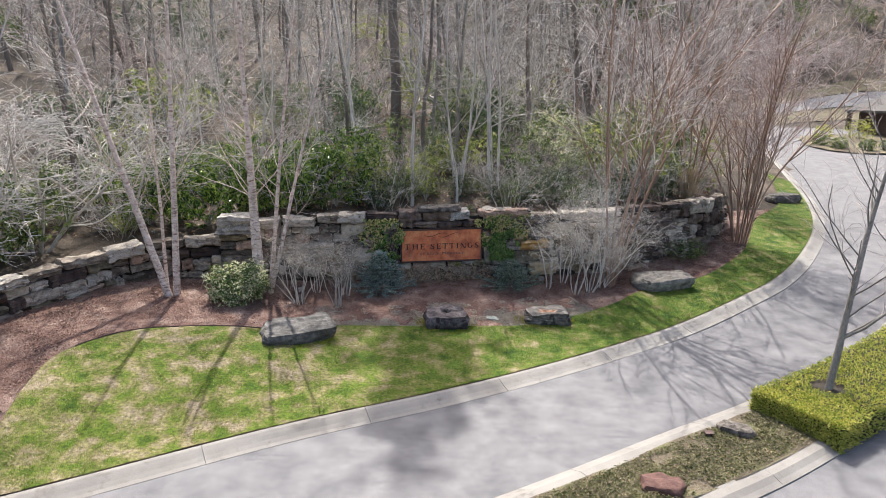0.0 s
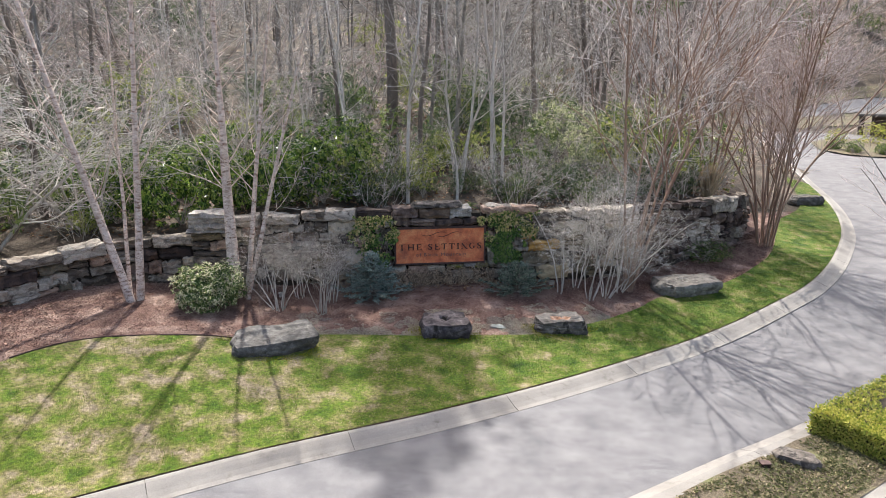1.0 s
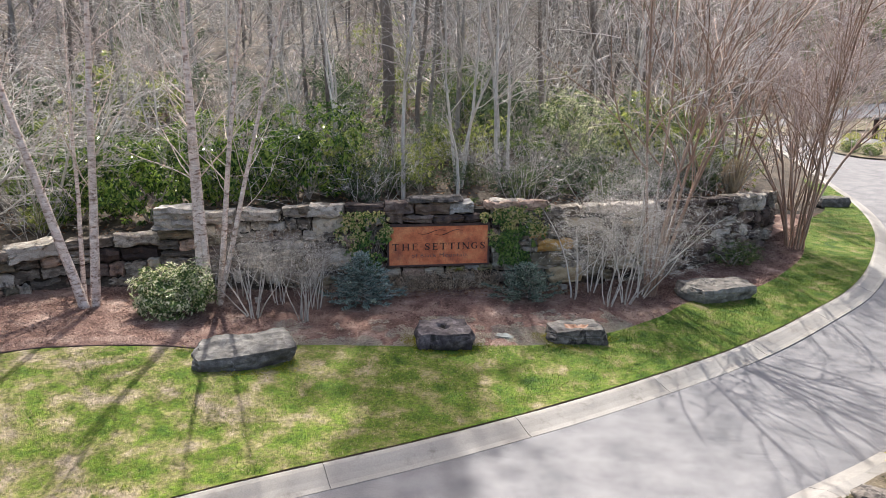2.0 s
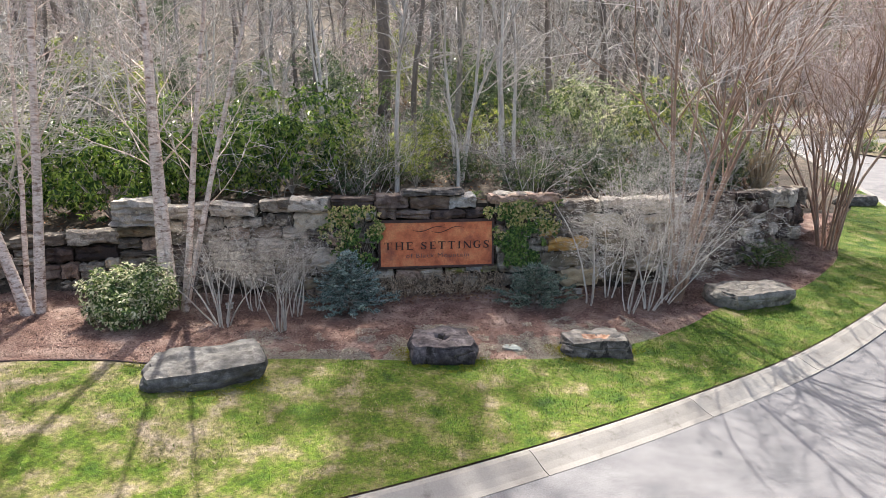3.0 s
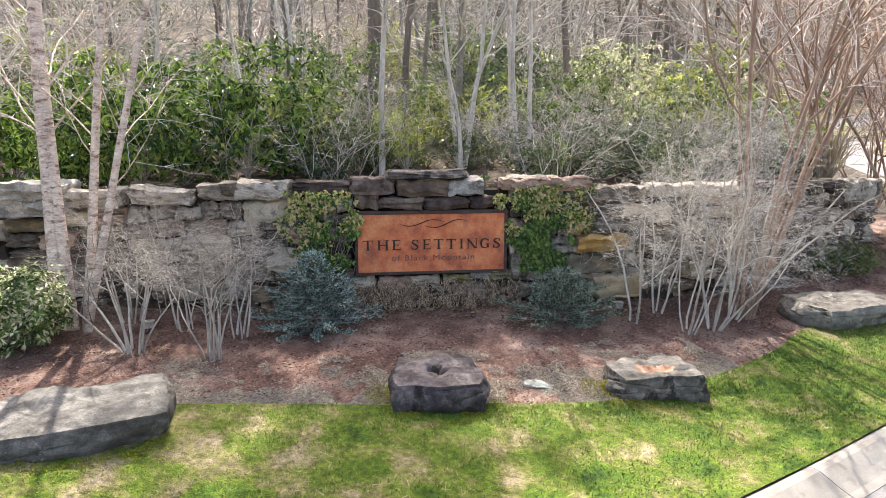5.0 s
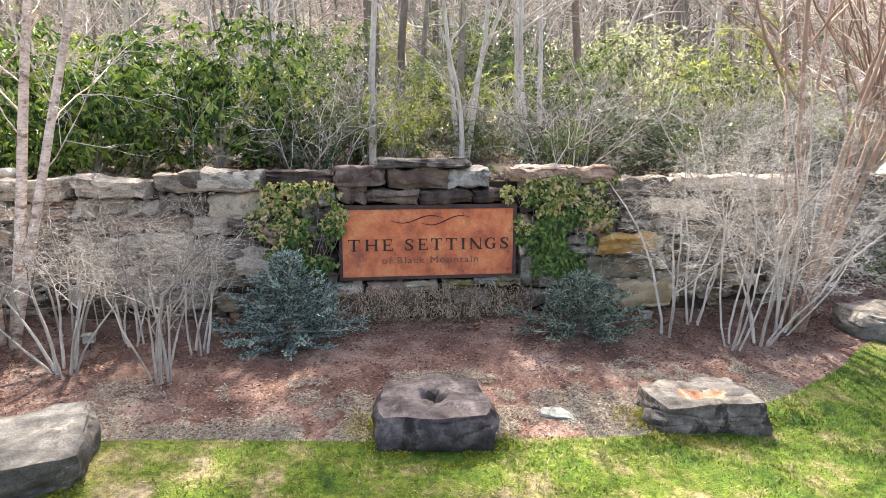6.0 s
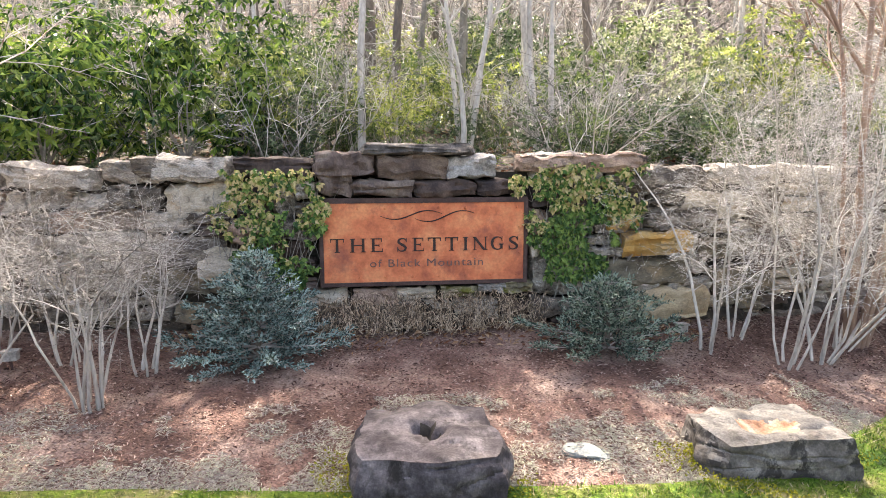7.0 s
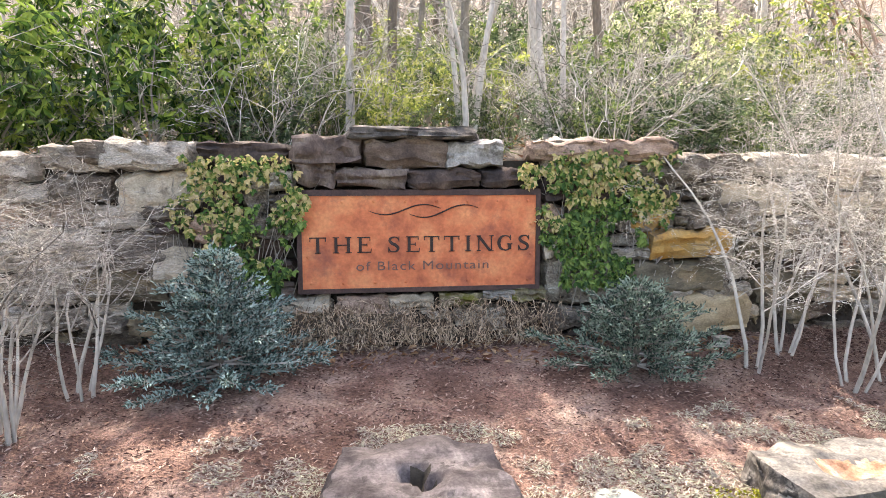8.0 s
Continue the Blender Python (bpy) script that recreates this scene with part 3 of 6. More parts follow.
def make_wall():
    rng = random.Random(11)
    core = Shape()
    n = 120
    for i in range(n + 1):
        x, y, a = on_wall(wall_dist[-1] * i / n)
        z1 = float(wall_top(x)) - 0.18
        z0 = ground_at(x + math.sin(a) * 0.6, y - math.cos(a) * 0.6) - 0.3
        for o, z in ((0.14, z0), (0.14, z1), (0.6, z1), (0.6, z0)):
            core.v.append((x - math.sin(a) * o, y + math.cos(a) * o, z))
    for i in range(n):
        for k in range(4):
            a, b = i * 4 + k, i * 4 + (k + 1) % 4
            core.f.append((a, a + 4, b + 4, b))
    core.f += [(0, 1, 2, 3), (n * 4 + 3, n * 4 + 2, n * 4 + 1, n * 4)]
    part("backing", core, earth_shade, stone_wall)
    forms = [block_mesh("stone", sandstone, (1, 0.5, 1 / 3), 10 + i * 3.7, 7, 0.075, 0.2, 2.4, 0.05) for i in range(26)]
    kinds_of = {}
    for k, mat in enumerate((dark_stone, ochre_stone, tan_stone, rose_stone, olive_stone)):
        kinds_of[mat.name] = [m.copy() for m in forms[k * 5:k * 5 + 5]]
        for m in kinds_of[mat.name]:
            m.materials[0] = mat

    def lay(mesh, d, w, z, h, push=0.0, depth=0.5, tilt=0.0):
        x, y, a = on_wall(d)
        ob = new("stone", mesh)
        ob.parent = stone_wall
        o = 0.20 - push
        ob.matrix_basis = (Matrix.Translation((x - math.sin(a) * o, y + math.cos(a) * o, z)) @ Matrix.Rotation(a, 4, "Z") @ Matrix.Rotation(tilt, 4, "Y")
                           @ Matrix.Diagonal((w, depth / 0.5, h * 3.0, 1)))

    def foot(d):
        x, y, a = on_wall(d)
        return min(ground_at(x + 0.6 * math.sin(a), y - 0.6 * math.cos(a)), 2.0) - 0.14

    # the beds between the courses, as shares of the wall's height
    low, tall, end = (0, 0.27, 0.53, 0.77, 1), (0, 0.13, 0.26, 0.45, 0.59, 0.72, 0.875, 1), (0, 0.2, 0.4, 0.58, 0.8, 1)

    def bed_line(d, c, beds):
        """Height of the uneven bed under course c."""
        z0, z1 = foot(d), float(wall_top(on_wall(d)[0]))
        k = beds[c] + (0.0 if c in (0, len(beds) - 1) else (0.09 * noise3((d * 0.55, c * 7.3, 1.5), 1.0) + 0.05 * noise3((d * 1.7, c * 3.1, 4.5), 1.0)) * (4 / (len(beds) - 1)) ** 0.5)
        return z0 + (z1 - z0) * k

    step_up, bend = wall_at_x(-6.45), wall_at_x(8.6)
    for beds, start, stop in ((low, 0.1, step_up), (tall, step_up, bend), (end, bend, wall_dist[-1] - 0.2)):
        for c in range(len(beds) - 1):
            d, top = start, c == len(beds) - 2
            while d < stop - 0.12:
                w = (rng.choice((0.55, 0.75, 0.95, 1.1)) if top else rng.choice((0.26, 0.36, 0.48, 0.6, 0.75, 0.95))) * rng.uniform(0.85, 1.15)
                w = min(w, stop - d)
                mid = d + w / 2
                x = on_wall(mid)[0]
                z, h = bed_line(mid, c, beds), bed_line(mid, c + 1, beds) - bed_line(mid, c, beds)
                if d + w > SIGN_D0 and d < SIGN_D1 and z + h > 0.55:
                    if d < SIGN_D0 - 0.2:
                        w = SIGN_D0 - d
                        mid = d + w / 2
                    else:
                        d = SIGN_D1
                        continue
                kinds = forms
                roll = rng.random()
                if -2.45 < x < -1.2 and top:
                    kinds = kinds_of["dark_stone"]
                elif x > 5.5 and roll < 0.7 or roll < 0.14 and not top and not 1.8 < x < 3.8:
                    kinds = kinds_of["dark_stone"]
                elif top and x < 5.5:
                    kinds = forms
                elif roll < 0.24:
                    kinds = kinds_of["tan_stone"]
                elif roll < 0.34:
                    kinds = kinds_of["rose_stone"]
                elif roll < 0.46:
                    kinds = kinds_of["olive_stone"]
                elif c == 2 and -3.6 < x < -1.6:
                    kinds = kinds_of["tan_stone"]
                pieces = ((0.0, 0.5), (0.5, 0.5)) if not top and h > 0.24 and w < 0.8 and rng.random() < 0.3 else ((0.0, 1.0),)
                for at, share in pieces:
                    lay(rng.choice(kinds), mid, w * rng.uniform(0.92, 1.0), z + h * at, max(0.08, h * share * rng.uniform(0.84, 0.97)) * (rng.uniform(0.85, 1.15) if top else 1),
                        rng.uniform(-0.10, 0.11) + (0.06 if top else 0), rng.uniform(0.46, 0.56), rng.uniform(-0.05, 0.05))
                d += w
    # the blocks above the sign: centre along the wall from the sign's middle, width, foot, height, stone
    mid = (SIGN_D0 + SIGN_D1) / 2
    for off, w, z, h, kind, push in ((-1.06, 0.40, 1.65, 0.25, 0, 0.06), (-0.52, 0.74, 1.63, 0.19, 0, 0.1), (0.22, 0.76, 1.63, 0.19, 0, 0.09), (0.84, 0.48, 1.64, 0.18, 0, 0.06),
                                     (-0.95, 0.70, 1.88, 0.26, 0, 0.07), (-0.17, 0.86, 1.82, 0.29, 1, 0.08), (0.55, 0.60, 1.84, 0.26, 2, 0.09),
                                     (-0.06, 1.30, 2.11, 0.13, 3, 0.1),
                                     (-1.2, 0.55, 0.36, 0.18, 6, 0.04), (-0.62, 0.55, 0.36, 0.17, 7, 0.0), (-0.1, 0.45, 0.38, 0.15, 6, 0.0), (0.42, 0.5, 0.40, 0.14, 8, 0.05), (0.78, 0.34, 0.46, 0.11, 2, 0.1), (1.12, 0.36, 0.44, 0.14, 8, 0.1),
                                     (1.55, 0.85, 1.9, 0.2, 7, 0.1), (2.3, 0.75, 1.9, 0.22, 7, 0.12), (3.0, 0.85, 1.70, 0.27, 9, 0.1),
                                     (2.85, 0.86, 0.86, 0.33, 4, 0.13), (2.75, 1.08, 0.50, 0.34, 5, 0.11), (3.12, 0.85, 0.08, 0.38, 10, 0.16), (2.42, 0.4, 1.18, 0.25, 4, 0.10), (3.25, 0.8, 1.2, 0.27, 9, 0.11),
                                     (-2.05, 0.46, 1.06, 0.3, 7, 0.1), (-2.2, 0.85, 0.66, 0.37, 6, 0.12), (-2.5, 0.5, 1.3, 0.16, 9, 0.06), (-2.95, 0.7, 1.86, 0.22, 9, 0.1)):
        m = rng.choice(forms).copy()
        m.materials[0] = (dark_stone, brown_block, pale_stone, lichen_boulder, ochre_stone, olive_stone, tan_stone, rose_stone, mossy_stone, sandstone, buff_stone)[kind]
        lay(m, mid + off, w, z, h, push, 0.55)
    # the tall capstones where the wall steps up
    for form, xx, w, z, h in ((3, -5.95, 0.95, 1.84, 0.27), (7, -5.95, 1.05, 1.58, 0.26)):
        m = forms[form].copy()
        m.materials[0] = pale_stone
        lay(m, wall_at_x(xx), w, z, h, 0.12, 0.7)


# ---- sign ----
SIGN_AT, SIGN_W, SIGN_H = Vector((-0.045, 18.075, 0.575)), 2.466, 1.036
SIGN_TURN = radians(7.5)


def text_mesh(name, words, size, mat, depth, spread=1.0):
    """Words in the built-in font as a mesh that stands upright, facing -y, centred."""
    data = bpy.data.curves.new(name, "FONT")
    data.body, data.size, data.extrude, data.align_x, data.space_character = words, size, depth, "CENTER", spread
    ob = bpy.data.objects.new(name, data)
    scene.collection.objects.link(ob)
    bpy.context.view_layer.update()
    me = bpy.data.meshes.new_from_object(ob.evaluated_get(bpy.context.evaluated_depsgraph_get()))
    bpy.data.objects.remove(ob)
    me.transform(Matrix.Rotation(radians(90), 4, "X"))
    me.materials.clear()
    me.materials.append(mat)
    me.name = name
    return me


THICK, HAIR = 0.030, 0.011
# the middle lines of the round capitals, across and up in their cell, with the stroke's width
ROUND = {"S": ((0.90, 0.76, 0.35), (0.76, 0.92, 0.4), (0.5, 0.965, 0.45), (0.24, 0.88, 0.75), (0.17, 0.72, 0.95), (0.36, 0.57, 1.0), (0.64, 0.45, 1.0), (0.83, 0.29, 0.95), (0.76, 0.11, 0.7),
               (0.5, 0.035, 0.45), (0.22, 0.08, 0.4), (0.08, 0.26, 0.35)),
         "G": ((0.88, 0.74, 0.35), (0.76, 0.91, 0.4), (0.5, 0.965, 0.45), (0.22, 0.84, 0.85), (0.10, 0.5, 1.05), (0.22, 0.16, 0.85), (0.5, 0.035, 0.45), (0.72, 0.07, 0.45), (0.84, 0.16, 0.6))}


def slab(shape, quad):
    """A flat bar with four corners (across, up), standing a little proud of the panel."""
    base = len(shape.v)
    shape.v += [(x, y, z) for y in (-0.0405, -0.029) for x, z in quad]
    shape.f += [tuple(base + i for i in f) for f in ((0, 1, 2, 3), (7, 6, 5, 4), (0, 4, 5, 1), (1, 5, 6, 2), (2, 6, 7, 3), (3, 7, 4, 0))]


def capital(ch, x0, x1, z0, z1):
    """A serif capital of thick stems and hairlines."""
    s = Shape()
    mid, half = (x0 + x1) / 2, THICK / 2

    def stem(x, width=THICK):
        slab(s, ((x - width / 2, z0), (x + width / 2, z0), (x + width / 2, z1), (x - width / 2, z1)))
        for z in (z0, z1 - 0.008):
            slab(s, ((x - width / 2 - 0.016, z), (x + width / 2 + 0.016, z), (x + width / 2 + 0.016, z + 0.008), (x - width / 2 - 0.016, z + 0.008)))

    def hair(xa, xb, z):
        slab(s, ((xa, z - HAIR / 2), (xb, z - HAIR / 2), (xb, z + HAIR / 2), (xa, z + HAIR / 2)))

    def tick(x, za, zb, lean):
        slab(s, ((x - 0.004, za), (x + 0.004, za), (x + 0.004 + lean, zb), (x - 0.004 + lean, zb)))

    if ch == "T":
        stem(mid)
        hair(x0, x1, z1 - HAIR / 2)
        tick(x0 + 0.006, z1 - 0.042, z1, 0.003)
        tick(x1 - 0.006, z1 - 0.042, z1, -0.003)
    elif ch == "H":
        stem(x0 + 0.031)
        stem(x1 - 0.031)
        hair(x0 + 0.03, x1 - 0.03, (z0 + z1) / 2)
    elif ch == "I":
        stem(mid)
    elif ch == "E":
        stem(x0 + 0.031)
        for z, reach in ((z0 + HAIR / 2, 0.0), ((z0 + z1) / 2, 0.04), (z1 - HAIR / 2, 0.008)):
            hair(x0 + 0.03, x1 - reach, z)
        tick(x1 - 0.004, z0, z0 + 0.042, 0.004)
        tick(x1 - 0.012, z1 - 0.04, z1, 0.0)
        tick(x1 - 0.042, (z0 + z1) / 2 - 0.018, (z0 + z1) / 2 + 0.018, 0.0)
    elif ch == "N":
        stem(x0 + 0.026, HAIR)
        stem(x1 - 0.022, HAIR)
        slab(s, ((x1 - 0.052, z0), (x1 - 0.017, z0), (x0 + 0.036, z1), (x0 + 0.001, z1)))
    else:
        line = [Vector((x0 + u * (x1 - x0), z0 + v * (z1 - z0), w)) for u, v, w in ROUND[ch]]
        fine = []
        for k in range(len(line) - 1):
            a, b, c, d = line[max(k - 1, 0)], line[k], line[k + 1], line[min(k + 2, len(line) - 1)]
            for t in (0, 0.25, 0.5, 0.75):
                fine.append(0.5 * (2 * b + (c - a) * t + (2 * a - 5 * b + 4 * c - d) * t * t + (3 * b - a - 3 * c + d) * t ** 3))
        fine.append(line[-1])
        edge = []
        for k, p in enumerate(fine):
            d = fine[min(k + 1, len(fine) - 1)] - fine[max(k - 1, 0)]
            n = Vector((-d.y, d.x)).normalized() * half * p.z
            edge.append(((p.x + n.x, p.y + n.y), (p.x - n.x, p.y - n.y)))
        for (a, b), (c, d) in zip(edge, edge[1:]):
            slab(s, (a, b, d, c))
        top, foot = line[0], line[-1]
        tick(top.x, top.y - 0.012, z1, 0.001)
        if ch == "S":
            tick(foot.x, z0, foot.y + 0.012, -0.001)
        else:
            slab(s, ((foot.x - half, z0 + 0.012), (foot.x + half, z0 + 0.012), (foot.x + half, z0 + 0.068), (foot.x - half, z0 + 0.068)))
            hair(foot.x - half - 0.014, foot.x + half + 0.012, z0 + 0.068)
    return s


def split_letters(words, width, size):
    """Each letter of the words as a mesh of its own, set to the full width."""
    me = text_mesh("small_letter", words, size, letter_grey, 0.004, 1.15)
    wide = max(v.co.x for v in me.vertices) - min(v.co.x for v in me.vertices)
    bm = bmesh.new()
    bm.from_mesh(me)
    bm.verts.ensure_lookup_table()
    left, groups = set(range(len(bm.verts))), []
    while left:
        stack, found = [left.pop()], []
        while stack:
            i = stack.pop()
            found.append(i)
            for e in bm.verts[i].link_edges:
                o = e.other_vert(bm.verts[i]).index
                if o in left:
                    left.remove(o)
                    stack.append(o)
        groups.append(found)
    spans = sorted(((min(bm.verts[i].co.x for i in g), max(bm.verts[i].co.x for i in g), g) for g in groups), key=lambda q: q[0])
    merged = []
    for lo, hi, g in spans:
        if merged and lo < merged[-1][1] + 0.004:
            merged[-1] = (merged[-1][0], max(hi, merged[-1][1]), merged[-1][2] + g)
        else:
            merged.append((lo, hi, g))
    out = []
    for ch, (lo, hi, g) in zip(words.replace(" ", ""), merged):
        index = {i: k for k, i in enumerate(g)}
        s = Shape()
        s.v = [(bm.verts[i].co.x * width / wide, bm.verts[i].co.y, bm.verts[i].co.z) for i in g]
        s.f = [tuple(index[v.index] for v in f.verts) for f in bm.faces if f.verts[0].index in index]
        out.append((ch, s))
    bm.free()
    return out


def make_sign():
    sign = root("entrance_sign", SIGN_AT, "rust-coloured steel entrance sign with dark riveted border", "sign")
    sign.rotation_euler = (0, 0, SIGN_TURN)
    w, h = SIGN_W, SIGN_H
    s = Shape()
    s.box((-w / 2 + 0.04, -0.03, 0.04), (w / 2 - 0.04, 0.0, h - 0.04))
    part("panel", s, rust_steel, sign, "rust-orange weathered steel panel")
    for lo, hi in (((-w / 2, -0.045, 0), (w / 2, 0.04, 0.045)), ((-w / 2, -0.045, h - 0.06), (w / 2, 0.04, h)),
                   ((-w / 2, -0.045, 0.045), (-w / 2 + 0.045, 0.04, h - 0.06)), ((w / 2 - 0.045, -0.045, 0.045), (w / 2, 0.04, h - 0.06))):
        s = Shape()
        s.box(lo, hi)
        part("border", s, dark_steel, sign, "dark steel edge bar")
    rivet = Shape()
    rings = ((0.016, 0.0), (0.015, -0.006), (0.009, -0.011), (0.002, -0.012))
    for r, y in rings:
        rivet.v += [(r * math.cos(k * math.pi / 4), y, r * math.sin(k * math.pi / 4)) for k in range(8)]
    for i in range(3):
        rivet.f += [(i * 8 + k, i * 8 + (k + 1) % 8, i * 8 + 8 + (k + 1) % 8, i * 8 + 8 + k) for k in range(8)]
    rivet.f.append(tuple(range(24, 32)))
    rm = rivet.data("rivet", rust_steel, True)
    spots = [(-w / 2 + 0.13 + i * (w - 0.26) / 7, z) for i in range(8) for z in (0.10, h - 0.12)] + [(sx * (w / 2 - 0.10), z) for sx in (-1, 1) for z in (0.37, 0.68)]
    for x, z in spots:
        part("rivet", rm, None, sign).location = (x, -0.03, z)
    for ch, x0, x1 in (("T", -1.115, -0.95), ("H", -0.885, -0.70), ("E", -0.645, -0.505), ("S", -0.34, -0.215), ("E", -0.155, -0.02), ("T", 0.025, 0.185), ("T", 0.232, 0.392),
                       ("I", 0.45, 0.51), ("N", 0.565, 0.745), ("G", 0.785, 0.94), ("S", 1.0, 1.125)):
        part("letter", capital(ch, x0, x1, 0.405, 0.565), letter_black, sign, "black serif capital letter " + ch)
    for ch, me in split_letters("of Black Mountain", 1.35, 0.13):
        low = part("small_letter", me, letter_grey, sign, "small faded letter " + ch)
        low.location = (0.02, -0.034, 0.225)
    for x0, x1, mid, amp, start, wave in ((-0.53, 0.20, 0.835, 0.05, -0.165, 0.78), (-0.125, 0.58, 0.817, 0.062, 0.238, 0.83)):
        pts, rad = [], []
        for i in range(29):
            x = x0 + (x1 - x0) * i / 28
            pts.append(Vector((x, -0.033, mid + amp * math.sin(2 * math.pi * (x - start) / wave))))
            rad.append(0.0025 + 0.006 * math.sin(math.pi * i / 28))
        s = Shape()
        s.tube(pts, rad, 5)
        part("flourish", s, letter_black, sign, "thin black wave line")


# ---- boulders ----
def rock_mesh(name, mat, size, seed, rough, cuts=19, egg=0.36, ledge=None):
    """A weathered boulder between a block and an egg, resting on z = 0, with pits and worn edges. ledge: (y, height) of a layer that lies on its back half."""
    bm = bmesh.new()
    bmesh.ops.create_cube(bm, size=2)
    bmesh.ops.subdivide_edges(bm, edges=bm.edges[:], cuts=cuts, use_grid_fill=True)
    for v in bm.verts:
        q = v.co.copy()
        q = q * (1 - egg) + q.normalized() * egg * 1.25
        q.x *= 1 + rough * 1.3 * noise3((q.x, q.y, q.z * 0.4), 1.1, seed)
        q.y *= 1 + rough * 1.3 * noise3((q.x, q.y, q.z * 0.4), 1.1, seed + 21)
        q.z *= 1 + rough * 1.1 * noise3(q, 0.9, seed + 5)
        p = Vector((q.x * size[0] / 2, q.y * size[1] / 2, q.z * size[2] / 2))
        out = v.co.normalized()
        p += out * (0.045 * noise3(p, 3.2, seed + 9) + 0.028 * noise3(p, 7.5, seed + 3) + 0.012 * noise3(p, 17.0, seed + 13))
        crack = abs(noise3((p.x * 0.6, p.y, p.z * 2.5), 2.2, seed + 40))
        if crack < 0.06:
            p -= out * 0.022 * (1 - crack / 0.06)
        if ledge and p.z > 0:
            edge = ledge[0] + 0.16 * noise3((p.x, 0, 0), 1.8, seed) + 0.05 * noise3((p.x, 0, 0), 6.0, seed)
            p.z += ledge[1] * min(1.0, max(0.0, (p.y - edge) / 0.09))
        p.z += size[2] / 2
        v.co = p
    me = bpy.data.meshes.new(name)
    bm.to_mesh(me)
    bm.free()
    me.materials.append(mat)
    me.shade_smooth()
    me.set_sharp_from_angle(angle=radians(38))
    return me


def boulder(size, at, turn, mat, seed, label, rough, dents=(), slope=(0, 0), hollow=None, egg=0.36, ledge=None, lit_top=None):
    """The last material recolours its upward faces: lichen, with a sunlit top painted in."""
    me = rock_mesh("boulder", mat, size, seed, rough, 27, egg, ledge)
    for v in me.vertices:
        v.co.z *= 1 + slope[0] * v.co.x / size[0] + slope[1] * v.co.y / size[1]
        for dx, dy, r, deep in dents:
            q = math.hypot(v.co.x - dx, v.co.y - dy)
            if q < r and v.co.z > size[2] * 0.6:
                v.co.z -= deep * (1 - (q / r) ** 2)
    # upward-facing faces take the tone that paints the lit top
    if lit_top:
        me.materials.append(lit_top)
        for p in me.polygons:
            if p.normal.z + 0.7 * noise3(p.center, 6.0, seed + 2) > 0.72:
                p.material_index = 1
    if hollow:
        me.materials.append(hollow)
        for p in me.polygons:
            if p.center.z > size[2] * 0.4 and any(math.hypot(p.center.x - dx, p.center.y - dy) < r * 0.8 for dx, dy, r, deep in dents):
                p.material_index = len(me.materials) - 1
    ob = new("boulder", me)
    ob.location = (at[0], at[1], ground_at(*at) - 0.07)
    ob.rotation_euler = (0, 0, radians(turn))
    return tagged(ob, label, "boulder", "boulders along the lawn edge")


make_wall()
make_sign()
boulder((1.66, 1.0, 0.34), (-3.45, 13.95), 25, grey_boulder, 3.1, "long flat dark-grey boulder at the lawn's edge", 0.14, (), (0.1, 0.1), None, 0.3, (0.12, 0.035), grey_lit_top)
# the hole's inside is painted near black, for the shade in it
boulder((1.06, 0.9, 0.40), (0.06, 15.08), 4, brown_boulder, 8.4, "squat brown-grey boulder with a hole in its top", 0.12, ((-0.03, 0.03, 0.08, 0.2), (0.06, -0.05, 0.075, 0.18), (0.03, 0.08, 0.05, 0.08)), (0, 0.12), earth_shade, 0.36, None, brown_lit_top)
boulder((1.1, 0.72, 0.36), (2.74, 15.5), 8, lichen_boulder, 12.9, "pale lichen-bleached boulder with a rusty hollow", 0.12, ((-0.08, -0.02, 0.17, 0.05), (0.13, -0.04, 0.14, 0.04)), (0, 0), rust_soil, 0.3, None, lichen_lit_top)
boulder((1.75, 0.95, 0.42), (6.72, 18.15), 18, pale_boulder, 20.2, "large flat pale-topped boulder beside the lawn", 0.15, (), (0, 0.1), None, 0.4, None, lichen_lit_top)
boulder((1.5, 0.8, 0.45), (16.6, 29.9), 10, grey_boulder, 27.0, "flat grey boulder at the far end of the lawn", 0.14, (), (0, 0), None, 0.5)


# ---- woody plants ----
def sway(d, rng, amount):
    return (d + Vector((rng.gauss(0, amount), rng.gauss(0, amount), rng.gauss(0, amount)))).normalized()


def aside(d, angle, rng):
    """A direction that leaves d at that angle, turned anywhere round it."""
    a = d.cross(Vector((rng.gauss(0, 1), rng.gauss(0, 1), rng.gauss(0, 1))))
    if a.length < 1e-4:
        a = Vector((1, 0, 0))
    return (d * math.cos(angle) + a.normalized() * math.sin(angle)).normalized()


